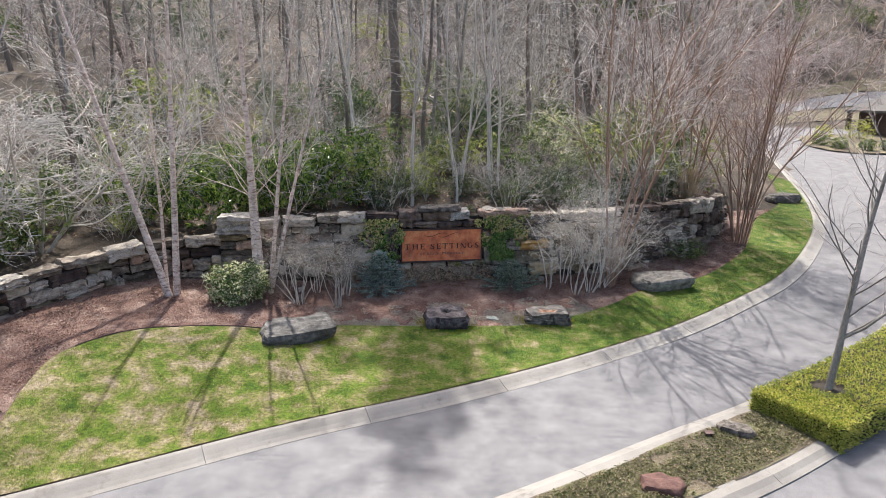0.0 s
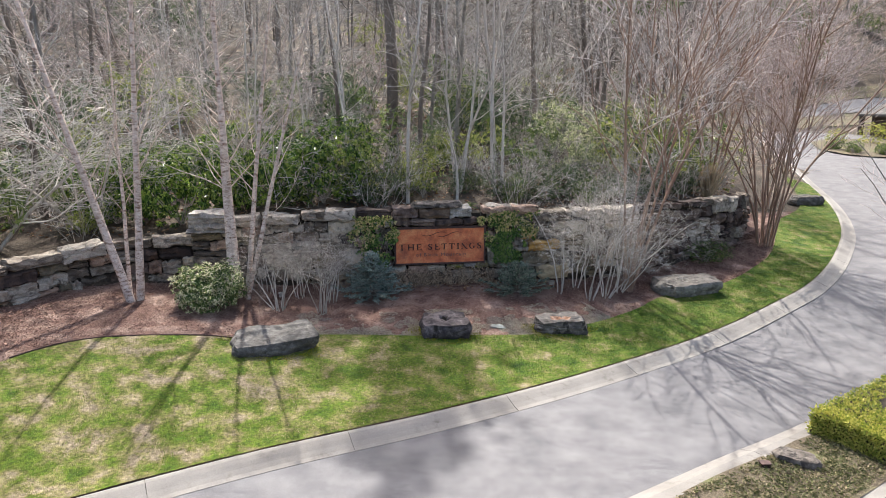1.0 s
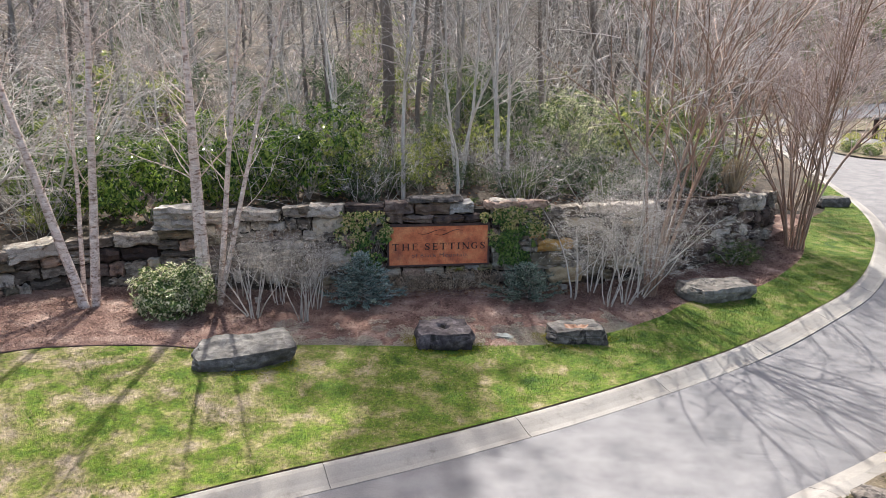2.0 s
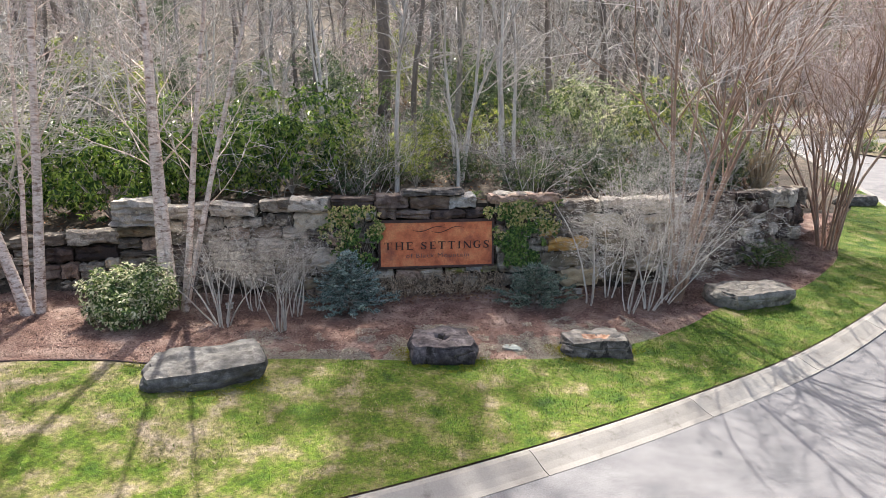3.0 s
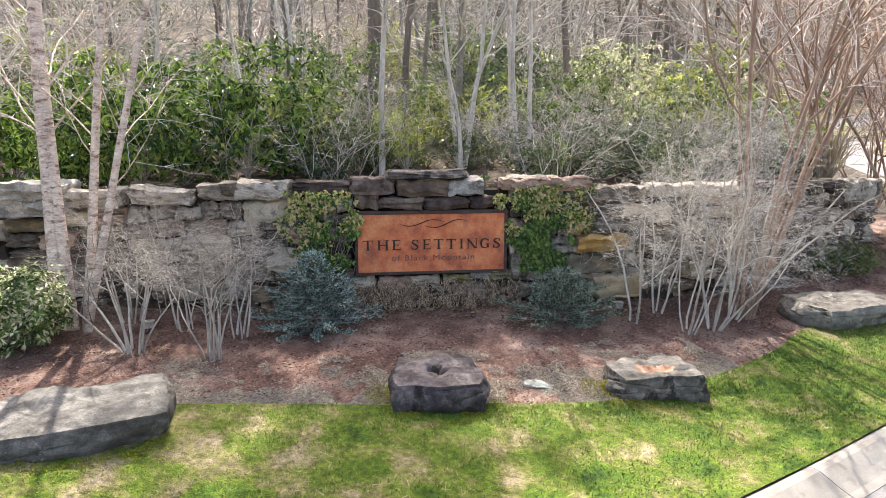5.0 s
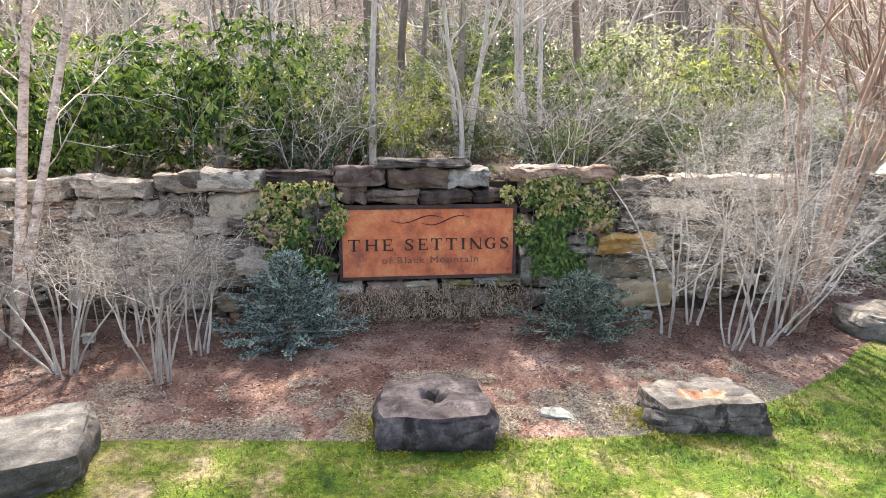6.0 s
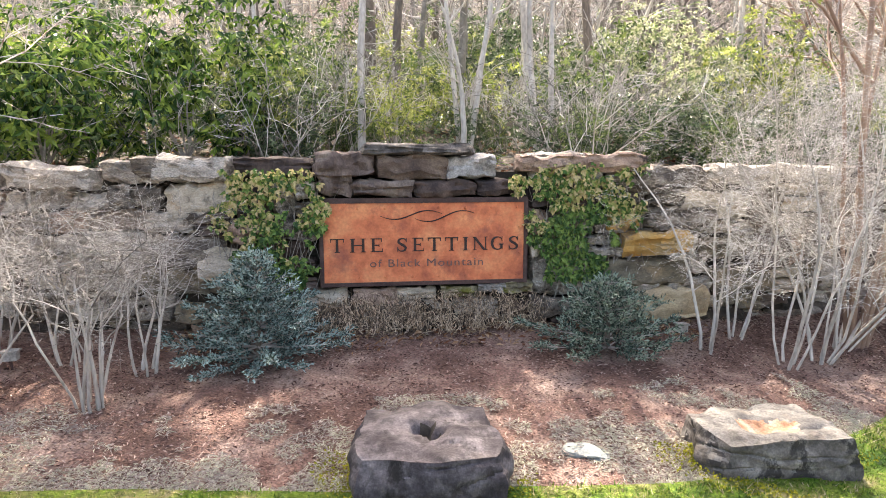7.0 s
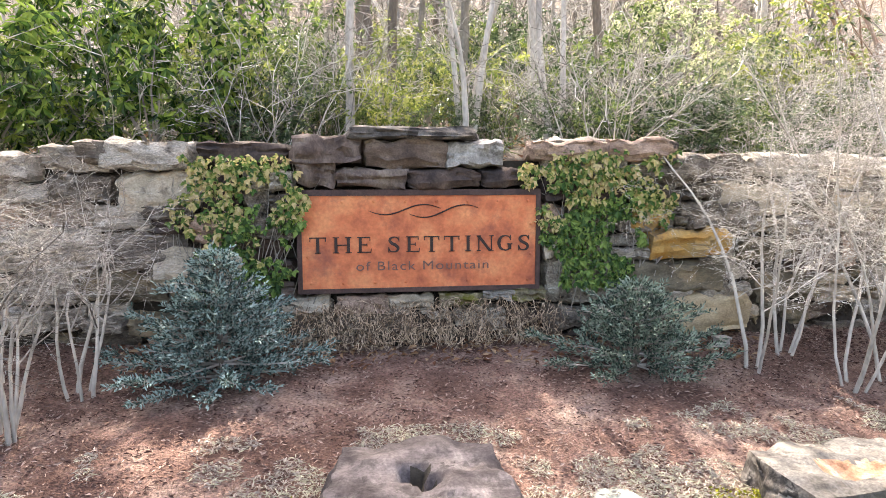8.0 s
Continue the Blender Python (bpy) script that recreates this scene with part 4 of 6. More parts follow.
def grow(limbs, twigs, p, d, length, r, levels, rng, thin=0.002, depth=0, flare=None, only=None):
    """A branch with its side branches. levels: one (segments, sway, lift, side branches, first at, angle, ratio, taper) a depth."""
    seg, wob, lift, kids, first, angle, ratio, taper = levels[depth][:8]
    thick = levels[depth][8] if len(levels[depth]) > 8 else 1.0
    flat = depth >= 2 and lift <= 0
    pts, rad = [p.copy()], [r]
    step = length / seg
    for i in range(seg):
        d = sway(d, rng, wob)
        d = (d + Vector((0, 0, lift)) + (flare or Vector())).normalized()
        if flat:
            d = Vector((d.x, d.y, d.z * 0.75)).normalized()
        p = p + d * step
        pts.append(p.copy())
        rad.append(max(0.0018, r * (1 - (1 - taper) * (i + 1) / seg)))
    if depth == len(levels) - 1 or r < 0.0052:
        for i in range(seg):
            twigs.twig(pts[i], pts[i + 1] + (pts[i + 1] - pts[i]) * 0.08, max(rad[i], thin))
    else:
        if depth == 1 and limbs and limbs[0] is not None:
            limbs.append(Shape())
            limbs[-1].tube(pts, rad, 5, False)
        else:
            (only or (limbs[0] if depth == 0 and limbs and limbs[0] is not None else twigs)).tube(pts, rad, (7, 5, 4, 3)[min(depth, 3)], False)
    if depth + 1 < len(levels):
        for k in range(kids):
            t = first + (1 - first) * (k + rng.random()) / kids
            f = min(t * seg, seg - 0.001)
            i = int(f)
            q = pts[i].lerp(pts[i + 1], f - i)
            dd = (pts[i + 1] - pts[i]).normalized()
            rr = rad[i] + (rad[i + 1] - rad[i]) * (f - i)
            grow(limbs, twigs, q, aside(dd, angle * rng.uniform(0.7, 1.3), rng), length * ratio * rng.uniform(0.6, 1.15) * (1.15 - 0.55 * t), max(thin, rr * rng.uniform(0.32, 0.5) * thick),
                 levels, rng, thin, depth + 1)


def woody(name, at, stems, levels, bark, twig_mat, seed, label, category, group="", z=None, thin=0.0025, flare=0.0, build="trunk"):
    """A bare tree or shrub. stems: (foot x, foot y, lean x, lean y, length, radius) each."""
    rng = random.Random(seed)
    ob = root(name, (at[0], at[1], (ground_at(*at) if z is None else z)), label, category, group)
    twigs = Shape()
    for fx, fy, lx, ly, length, r in stems:
        limbs = [Shape() if build != "whole" else None]
        foot = Vector((fx, fy, -0.12))
        if build == "trunk":
            only = Shape()
            grow(None, twigs, foot, Vector((lx, ly, 1)).normalized(), length, r, levels, rng, thin, 0, Vector((lx, ly, 0)) * flare, only)
            part("trunk" if category == "tree" else "stem", only, bark, ob, smooth=True)
            continue
        grow(limbs, twigs, foot, Vector((lx, ly, 1)).normalized(), length, r, levels, rng, thin, 0, Vector((lx, ly, 0)) * flare)
        if build == "limbs":
            main = part("trunk", limbs[0], bark, ob, smooth=True)
            for limb in limbs[1:]:
                part("limb", limb, bark, main, smooth=True)
    part("crown", twigs, twig_mat, ob)
    return ob


BIRCH = [(12, 0.014, 0.006, 18, 0.27, 0.75, 0.27, 0.25, 0.52), (6, 0.10, 0.04, 8, 0.2, 0.8, 0.5, 0.3, 1.1), (4, 0.16, 0.0, 4, 0.2, 0.8, 0.5, 0.3), (2, 0.2, 0.0, 0, 0, 0, 0, 0.4)]
woody("birch_tree", (-7.3, 15.75), [(0, 0, -0.22, 0.02, 9.0, 0.105), (0.14, 0.12, 0.06, 0.05, 9.0, 0.10), (-0.1, 0.15, -0.1, 0.25, 7, 0.055)], BIRCH, birch_bark, pale_twig, 5,
      "bare river birch with two peeling pinkish-grey trunks", "tree", "birches before the wall", None, 0.0055, 0.0, "limbs")
woody("birch_tree", (-5.0, 16.4), [(-0.12, 0, -0.035, 0.0, 9.0, 0.10), (0.0, 0.04, 0.0, 0.03, 9.0, 0.09), (0.17, 0.06, 0.13, 0.03, 8.5, 0.07), (0.2, 0.0, 0.26, -0.02, 8, 0.062)], BIRCH, birch_bark, pale_twig, 8,
      "bare river birch with four peeling pinkish-grey trunks", "tree", "birches before the wall", None, 0.0055, 0.0, "limbs")

CRAPE = [(11, 0.055, 0.0, 9, 0.3, 0.55, 0.42, 0.5, 1.5), (7, 0.11, 0.02, 7, 0.2, 0.65, 0.45, 0.45, 1.2), (4, 0.15, 0.02, 5, 0.15, 0.65, 0.5, 0.35), (2, 0.18, 0.02, 0, 0, 0, 0, 0.4)]


def vase(count, spread, length, radius, seed, foot=0.15, lean=(0, 0)):
    rng = random.Random(seed)
    out = []
    for k in range(count):
        a = 2 * math.pi * (k + rng.random() * 0.6) / count
        s = spread * rng.uniform(0.35, 1.1)
        out.append((foot * math.cos(a), foot * math.sin(a), s * math.cos(a) + lean[0], s * math.sin(a) + lean[1], length * rng.uniform(0.8, 1.1), radius * rng.uniform(0.6, 1.1)))
    return out


woody("crape_myrtle", (5.05, 17.95), vase(8, 0.22, 9.4, 0.038, 3, 0.07, (0.1, 0.0)), CRAPE, crape_bark, crape_twig, 21, "bare crape myrtle with smooth cinnamon multi-stem trunk", "tree", "crape myrtles", None, 0.0075, 0.06, "limbs")
woody("crape_myrtle", (11.2, 22.8), vase(13, 0.2, 7.8, 0.042, 4, 0.2), CRAPE, crape_bark, red_twig, 22, "bare crape myrtle with reddish stems beside the lawn", "tree", "crape myrtles", None, 0.0075, 0.13, "limbs")
woody("crape_myrtle", (9.4, 23.8), vase(9, 0.4, 7.2, 0.046, 6, 0.2), CRAPE, crape_bark, crape_twig, 23, "bare crape myrtle behind the wall's bend", "tree", "crape myrtles", None, 0.0075, 0.06, "limbs")
woody("crape_myrtle", (14.2, 28.6), vase(9, 0.45, 5.6, 0.042, 7, 0.2), CRAPE, crape_bark, red_twig, 24, "bare reddish crape myrtle near the road's bend", "tree", "crape myrtles", None, 0.0075, 0.06, "limbs")

YOUNG = [(9, 0.03, 0.03, 20, 0.22, 0.75, 0.42, 0.25), (6, 0.08, 0.05, 7, 0.2, 0.6, 0.45, 0.3), (4, 0.1, 0.03, 5, 0.2, 0.6, 0.45, 0.3), (2, 0.1, 0.0, 0, 0, 0, 0, 0.4)]
woody("street_tree", (7.5, 11.1), [(0, 0, 0.10, 0.06, 6.2, 0.078)], YOUNG, young_bark, red_twig, 31, "young bare grey-barked tree in the clipped hedge", "tree", "island trees", None, 0.003, 0.0, "limbs")
woody("street_tree", (10.6, 13.4), [(0, 0, 0.05, 0.0, 6.2, 0.075)], YOUNG, young_bark, red_twig, 32, "young bare grey-barked tree in the clipped hedge", "tree", "island trees", None, 0.003, 0.0, "limbs")


def domed_shrub(at, n, foot, dome, boughs, seed, label):
    """A leafless shrub: a tight bundle of stems under a dome (x, y, z, rx, ry, rz from its foot) of fine spreading twigs."""
    rng = random.Random(seed)
    ob = root("bare_shrub", (at[0], at[1], ground_at(*at)), label, "shrub", "bare shrubs before the wall")
    centre, size = Vector(dome[:3]), dome[3:]
    twigs = Shape()
    for k in range(n):
        w = 6.283 * (k + 0.6 * rng.random()) / n
        p = Vector((foot * math.cos(w), foot * math.sin(w), -0.1))
        d = Vector((0.20 * math.cos(w) * rng.uniform(0.3, 1.5), 0.20 * math.sin(w) * rng.uniform(0.3, 1.5), 1))
        d += Vector((centre.x, centre.y, 0)) * 0.4
        d.normalize()
        pts = [p.copy()]
        high = rng.uniform(0.85, 1.25)
        for i in range(6):
            d = sway(d, rng, 0.085)
            p = p + d * high / 6
            pts.append(p.copy())
        r = rng.uniform(0.013, 0.021)
        s = Shape()
        s.tube(pts, [r * (1 - 0.09 * i) for i in range(7)], 6, False)
        part("stem", s, grey_bark, ob, smooth=True)
        for j in range(boughs):
            f = rng.uniform(3.2, 5.99) if j else 5.99
            q = pts[int(f)].lerp(pts[int(f) + 1], f - int(f))
            v = Vector((math.cos(w) * 0.9 + rng.gauss(0, 0.65), math.sin(w) * 0.9 + rng.gauss(0, 0.65), rng.uniform(-0.35, 1.05))).normalized() * rng.uniform(0.5, 0.97)
            tip = centre + Vector((v.x * size[0], v.y * size[1], v.z * size[2]))
            knee = q.lerp(tip, 0.45) + Vector((rng.gauss(0, 0.14), rng.gauss(0, 0.14), rng.uniform(-0.1, 0.3)))
            line = [q * (1 - t) ** 2 + knee * (2 * t * (1 - t)) + tip * t * t for t in (0, 0.2, 0.4, 0.6, 0.8, 1.0)]
            line = [line[0]] + [e + Vector((rng.gauss(0, 0.035), rng.gauss(0, 0.035), rng.gauss(0, 0.03))) for e in line[1:]]
            twigs.tube(line, [0.0075, 0.0062, 0.0052, 0.0043, 0.0035, 0.0025], 3, False)
            for m in range(12):
                f = rng.uniform(1.2, 4.99)
                o = line[int(f)].lerp(line[int(f) + 1], f - int(f))
                away = (o - centre)
                e = (line[int(f) + 1] - line[int(f)]).normalized() * 0.45 + away.normalized() * 0.35 + Vector((rng.gauss(0, 0.85), rng.gauss(0, 0.85), rng.gauss(0.05, 0.22)))
                e.normalize()
                ln = rng.uniform(0.22, 0.5)
                for i in range(3):
                    e = sway(e, rng, 0.16)
                    o2 = o + e * ln / 3
                    twigs.twig(o, o2 + e * 0.006, 0.0021 - 0.0002 * i)
                    for g in range(2):
                        e2 = aside(e, rng.uniform(0.45, 1.0), rng)
                        e2 = Vector((e2.x, e2.y, e2.z * 0.6 + 0.03)).normalized()
                        twigs.twig(o2, o2 + e2 * rng.uniform(0.08, 0.2), 0.0016)
                    o = o2
    part("crown", twigs, shrub_twig, ob)


for i, (x, y, n, dx, h) in enumerate(((-3.87, 15.85, 9, -0.1, 1.28), (-3.55, 16.75, 5, -0.1, 1.35), (-2.84, 15.85, 9, 0.05, 1.25), (-2.75, 16.65, 5, 0.0, 1.3), (-4.4, 16.9, 4, -0.1, 1.35))):
    domed_shrub((x, y), n, 0.085, (dx, 0.0, h, 0.9, 0.75, 0.72), 3 if n > 5 else 5, 40 + i, "leafless pale-grey multi-stem shrub before the wall")
TWIGGY = [(8, 0.10, 0.03, 14, 0.3, 0.95, 0.42, 0.3, 0.9), (6, 0.17, 0.0, 11, 0.12, 0.9, 0.42, 0.35, 1.0), (4, 0.22, 0.0, 6, 0.1, 0.85, 0.45, 0.4), (2, 0.25, 0.0, 0, 0, 0, 0, 0.4)]
for i, (x, y, n, spread, lx, high) in enumerate(((3.12, 17.55, 3, 0.2, 0.1, 2.4), (3.62, 17.95, 4, 0.28, 0.12, 2.9), (3.85, 17.2, 5, 0.4, 0.18, 3.0), (4.3, 17.4, 6, 0.46, 0.24, 3.3), (4.75, 17.8, 5, 0.42, 0.3, 3.2))):
    woody("bare_shrub", (x, y), vase(n, spread, high, 0.021, 60 + i, 0.05, (lx, 0.04)), TWIGGY, grey_bark, silver_twig, 65 + i, "leafless pale-grey spreading shrub before the wall", "shrub", "bare shrubs before the wall", None, 0.0019)


# ---- leafy plants ----
def ball_point(rng, c, r):
    """A point near the skin of a lumpy ellipsoid."""
    while True:
        v = Vector((rng.gauss(0, 1), rng.gauss(0, 1), rng.gauss(0, 1)))
        if v.length > 0.01:
            v.normalize()
            break
    k = (0.55 + 0.45 * rng.random() ** 0.5) * (1 + 0.38 * noise3((v.x * 2 + c[0], v.y * 2 + c[1], v.z * 2), 1.0, c[2]))
    return Vector((c[0] + v.x * r[0] * k, c[1] + v.y * r[1] * k, c[2] + v.z * r[2] * k)), v


def bush(name, at, lumps, leaf_mat, count, leaf_size, seed, label, droop=0.3, stem_mat=None, group="", whorl=6, z=None, gaps=-1.0):
    """An evergreen bush: stems and whorls of leaves over several lumps (x, y, z, rx, ry, rz from its foot)."""
    rng = random.Random(seed)
    z0 = ground_at(*at) if z is None else z
    ob = root(name, (at[0], at[1], z0), label, "shrub", group)
    stems, leaves = Shape(), Shape()
    vol = [a[3] * a[4] * a[5] for a in lumps]
    for lump, w in zip(lumps, vol):
        c, r = lump[:3], lump[3:]
        for k in range(max(2, int(10 * w / sum(vol)))):
            q, v = ball_point(rng, c, [s * 0.8 for s in r])
            foot = Vector((rng.uniform(-0.04, 0.04), rng.uniform(-0.04, 0.04), -0.05))
            midp = foot.lerp(q, 0.5) + Vector((rng.gauss(0, 0.08), rng.gauss(0, 0.08), 0.1))
            stems.tube([foot, midp, q], [0.02, 0.014, 0.005], 4, False)
        n = int(count * w / sum(vol) / whorl)
        for k in range(n):
            q, v = ball_point(rng, c, r)
            if q.z < 0.02 or noise3(q, 1.9, seed) < gaps:
                continue
            out = (v + Vector((0, 0, 0.45)) + Vector((rng.gauss(0, 0.35), rng.gauss(0, 0.35), rng.gauss(0, 0.35)))).normalized()
            if rng.random() < 0.25:
                stems.twig(q - out * leaf_size * 1.6, q, 0.004)
            a0 = rng.random() * 6.28
            side = out.cross(Vector((0.3, 0.2, 0.9))).normalized()
            other = out.cross(side)
            for j in range(whorl):
                a = a0 + 6.28 * j / whorl + rng.gauss(0, 0.2)
                dd = (side * math.cos(a) + other * math.sin(a)) + out * rng.uniform(0.0, 0.6) + Vector((0, 0, -droop * rng.random() * 2))
                leaves.leaf(q, dd, out, leaf_size * rng.uniform(0.7, 1.2), leaf_size * rng.uniform(0.28, 0.42))
    part("framework", stems, stem_mat or tan_twig, ob)
    part("foliage", leaves, leaf_mat, ob)
    return ob


bush("rhododendron", (-5.45, 15.75), [(-0.3, 0, 0.52, 0.52, 0.48, 0.5), (0.32, 0.05, 0.56, 0.5, 0.46, 0.52), (0.0, -0.15, 0.32, 0.68, 0.55, 0.34)], highlit_leaf, 5600, 0.095, 80,
     "low rhododendron with pale yellow-green leathery leaves", 0.2)
for i, (x, y, h, w) in enumerate(((-7.3, 18.9, 2.3, 1.7), (-5.2, 19.1, 2.2, 1.6), (-3.4, 19.5, 2.4, 1.5), (-9.3, 19.3, 1.9, 1.5))):
    bush("rhododendron", (x, y), [(-w * 0.4, 0, h * 0.5, w * 0.6, 0.9, h * 0.5), (w * 0.4, 0.1, h * 0.55, w * 0.6, 0.9, h * 0.45), (0, -0.3, h * 0.35, w * 0.8, 0.8, h * 0.35)], rhodo_leaf, 7000, 0.15, 90 + i,
         "tall dark-green rhododendron with drooping leaves behind the wall", 0.75, group="rhododendrons behind the wall", gaps=-0.05)
bush("pale_laurel", (4.3, 22.6), [(0, 0, 1.3, 1.2, 1.0, 1.2), (-0.5, 0.2, 2.0, 0.8, 0.8, 0.7), (0.7, -0.2, 0.9, 1.0, 0.9, 0.8)], pale_leaf, 8000, 0.10, 100, "tall laurel with sunlit pale green leaves", 0.2, gaps=-0.08)
rng_l = random.Random(77)
laurels = []
for i, (x, y) in enumerate(((-1.9, 21.6), (0.9, 23.2), (2.7, 21.8), (6.0, 22.6), (-4.4, 22.4), (-8.2, 22.6), (8.2, 25.5))):
    h, w = rng_l.uniform(2.0, 3.6) * (0.65 if i in (0, 1, 4, 5) else 1.0), rng_l.uniform(0.8, 1.25)
    laurels.append(bush("laurel", (x, y), [(0, 0, h * 0.5, w, w, h * 0.42), (w * 0.5, 0.2, h * 0.8, w * 0.6, w * 0.6, h * 0.3), (-w * 0.5, -0.2, h * 0.35, w * 0.7, w * 0.7, h * 0.35)],
                        (laurel_leaf, sunny_leaf, laurel_leaf, sunny_leaf, rhodo_leaf, laurel_leaf, sunny_leaf)[i], 2700, 0.125, 110 + i,
                        "loose yellow-green mountain laurel in the undergrowth", 0.3, group="laurels in the undergrowth", gaps=-0.04))
done = 0
while done < 50:
    u = rng_l.random()
    x = rng_l.uniform(-15, 13)
    y = float(np.interp(x, WALL[:, 0], WALL[:, 1])) + 1.6 + 13 * u ** 1.4
    done += 1
    if (x - 4.3) ** 2 + (y - 22.6) ** 2 < 2:
        continue
    s = rng_l.uniform(0.7, 1.25) * (0.55 if y < 28 and -10 < x < 2.4 else 1.0)
    copy_thing(laurels[rng_l.randrange(7)], pose(x, y, ground_at(x, y), 0, 0, rng_l.uniform(0, 360)) @ Matrix.Diagonal((s, s, s, 1)))
bush("boxwood", (8.2, 20.6), [(0, 0, 0.35, 0.8, 0.6, 0.36), (0.5, 0.2, 0.28, 0.5, 0.45, 0.3)], laurel_leaf, 3600, 0.05, 140, "low rounded olive-green bush beside the wall", 0.1)


def conifer(name, at, h, w, needle_mat, seed, label, tiers, tilt):
    """A small spruce: whorled boughs of short needle tufts."""
    rng = random.Random(seed)
    ob = root(name, (at[0], at[1], ground_at(*at)), label, "conifer")
    trunk, boughs, needles = Shape(), Shape(), Shape()
    trunk.tube([Vector((0, 0, -0.1)), Vector((0.01, 0, h * 0.5)), Vector((0, 0.01, h))], [0.035, 0.022, 0.006], 6)
    for k in range(tiers):
        t = k / (tiers - 1)
        z = h * (0.04 + 0.93 * t)
        reach = w * (1 - t) ** 0.85 * (0.8 + 0.2 * math.sin(k * 2.1))
        for j in range(9 if t < 0.7 else 6):
            a = k * 0.9 + j * 6.283 / (9 if t < 0.7 else 6) + rng.gauss(0, 0.15)
            ln = reach * rng.uniform(0.65, 1.15) + 0.05
            d = Vector((math.cos(a), math.sin(a), tilt + 0.5 * t))
            p = Vector((0, 0, z))
            pts = [p]
            for i in range(4):
                p = p + d.normalized() * ln / 4
                d.z += 0.05
                pts.append(p.copy())
            boughs.tube(pts, [0.012, 0.01, 0.008, 0.005, 0.002], 3, False)
            n = int(6 + 40 * ln)
            for i in range(n):
                f = rng.uniform(0.15, 1.0) * 4
                q = pts[min(3, int(f))].lerp(pts[min(3, int(f)) + 1], f - min(3, int(f)))
                side = aside(d.normalized(), rng.uniform(0.2, 0.9), rng)
                side.z = side.z * 0.5 + 0.08
                side.normalize()
                m = rng.uniform(0.08, 0.17)
                boughs.twig(q, q + side * m, 0.004)
                for g in range(8):
                    s0 = q + side * (m * (0.15 + 0.85 * g / 8))
                    nd = aside(side, rng.uniform(0.4, 0.9), rng) + Vector((0, 0, 0.15))
                    needles.leaf(s0, nd, Vector((rng.gauss(0, 1), rng.gauss(0, 1), rng.gauss(0, 1))), rng.uniform(0.035, 0.055), 0.016)
    part("trunk", trunk, dark_bark, ob)
    part("framework", boughs, tan_twig, ob)
    part("foliage", needles, needle_mat, ob)


conifer("blue_spruce", (-1.76, 17.05), 1.10, 0.98, spruce_needle, 150, "dwarf blue spruce with silvery blue needles", 11, 0.0)
conifer("juniper", (1.98, 17.45), 0.76, 0.96, juniper_needle, 151, "spreading grey-green juniper beside the sign", 8, 0.06)


def hedge():
    """The clipped hedge on the island; a leafless dark-painted spot stands for the hollow round each tree."""
    rng = random.Random(160)
    ob = root("hedge", (7.6, 11.2, ground_at(7.6, 11.2)), "square-clipped yellow-green hedge on the island", "hedge")
    inner = clip(ISLAND_IN, 5.7, 15.5)
    outer = offset(inner, -1.0)
    body, leaves = Shape(), Shape()
    h = 0.5
    a, b = offset(inner, -0.32), offset(inner, -1.95)
    n = len(a)
    for p, q in zip(a, b):
        z = float(base_height(p[1]))
        for r, zz in ((p, 0), (p, h - 0.05), (q, h - 0.05), (q, 0)):
            body.v.append((r[0] - 7.6, r[1] - 11.2, z + zz - ob.location.z))
    for i in range(n - 1):
        for k in range(4):
            c, d = i * 4 + k, i * 4 + (k + 1) % 4
            body.f.append((c, d, d + 4, c + 4))
    body.f += [(0, 1, 2, 3), (n * 4 - 1, n * 4 - 2, n * 4 - 3, n * 4 - 4)]
    # near-black core paints the shade inside the hedge and its tree hollows
    part("core", body, earth_shade, ob)
    holes = [(7.5, 11.1), (10.6, 13.4)]
    for k in range(34000):
        fi = (rng.random() ** 1.5) * (n - 1.01)
        i = int(fi)
        ai, bi = a[i] + (a[i + 1] - a[i]) * (fi - i), b[i] + (b[i + 1] - b[i]) * (fi - i)
        t = rng.random()
        face = rng.random()
        z = float(base_height(a[i][1]))
        if face < 0.6:
            p = ai * (1 - t) + bi * t
            q = Vector((p[0], p[1], z + h + rng.gauss(0, 0.015) + 0.02 * noise3((p[0], p[1], 0), 3)))
            if any((q.x - hx) ** 2 + (q.y - hy) ** 2 < 0.09 for hx, hy in holes):
                continue
            up = Vector((0, 0, 1))
        elif face < 0.85:
            e = ai if face < 0.68 else bi
            q = Vector((e[0], e[1], z + h * t))
            up = Vector((e[0] - outer[i][0], e[1] - outer[i][1], 0)).normalized()
        else:
            p = a[0] * (1 - t) + b[0] * t
            q = Vector((p[0], p[1], float(base_height(p[1])) + h * rng.random()))
            up = Vector((a[0][0] - a[3][0], a[0][1] - a[3][1], 0)).normalized()
        q += Vector((rng.gauss(0, 0.02), rng.gauss(0, 0.02), rng.gauss(0, 0.012))) - ob.location
        d = (up * 0.8 + Vector((rng.gauss(0, 0.7), rng.gauss(0, 0.7), rng.gauss(0, 0.6))))
        leaves.leaf(q, d, Vector((rng.gauss(0, 1), rng.gauss(0, 1), 0.5)), rng.uniform(0.035, 0.065), rng.uniform(0.02, 0.035))
    part("foliage", leaves, hedge_leaf, ob)


hedge()


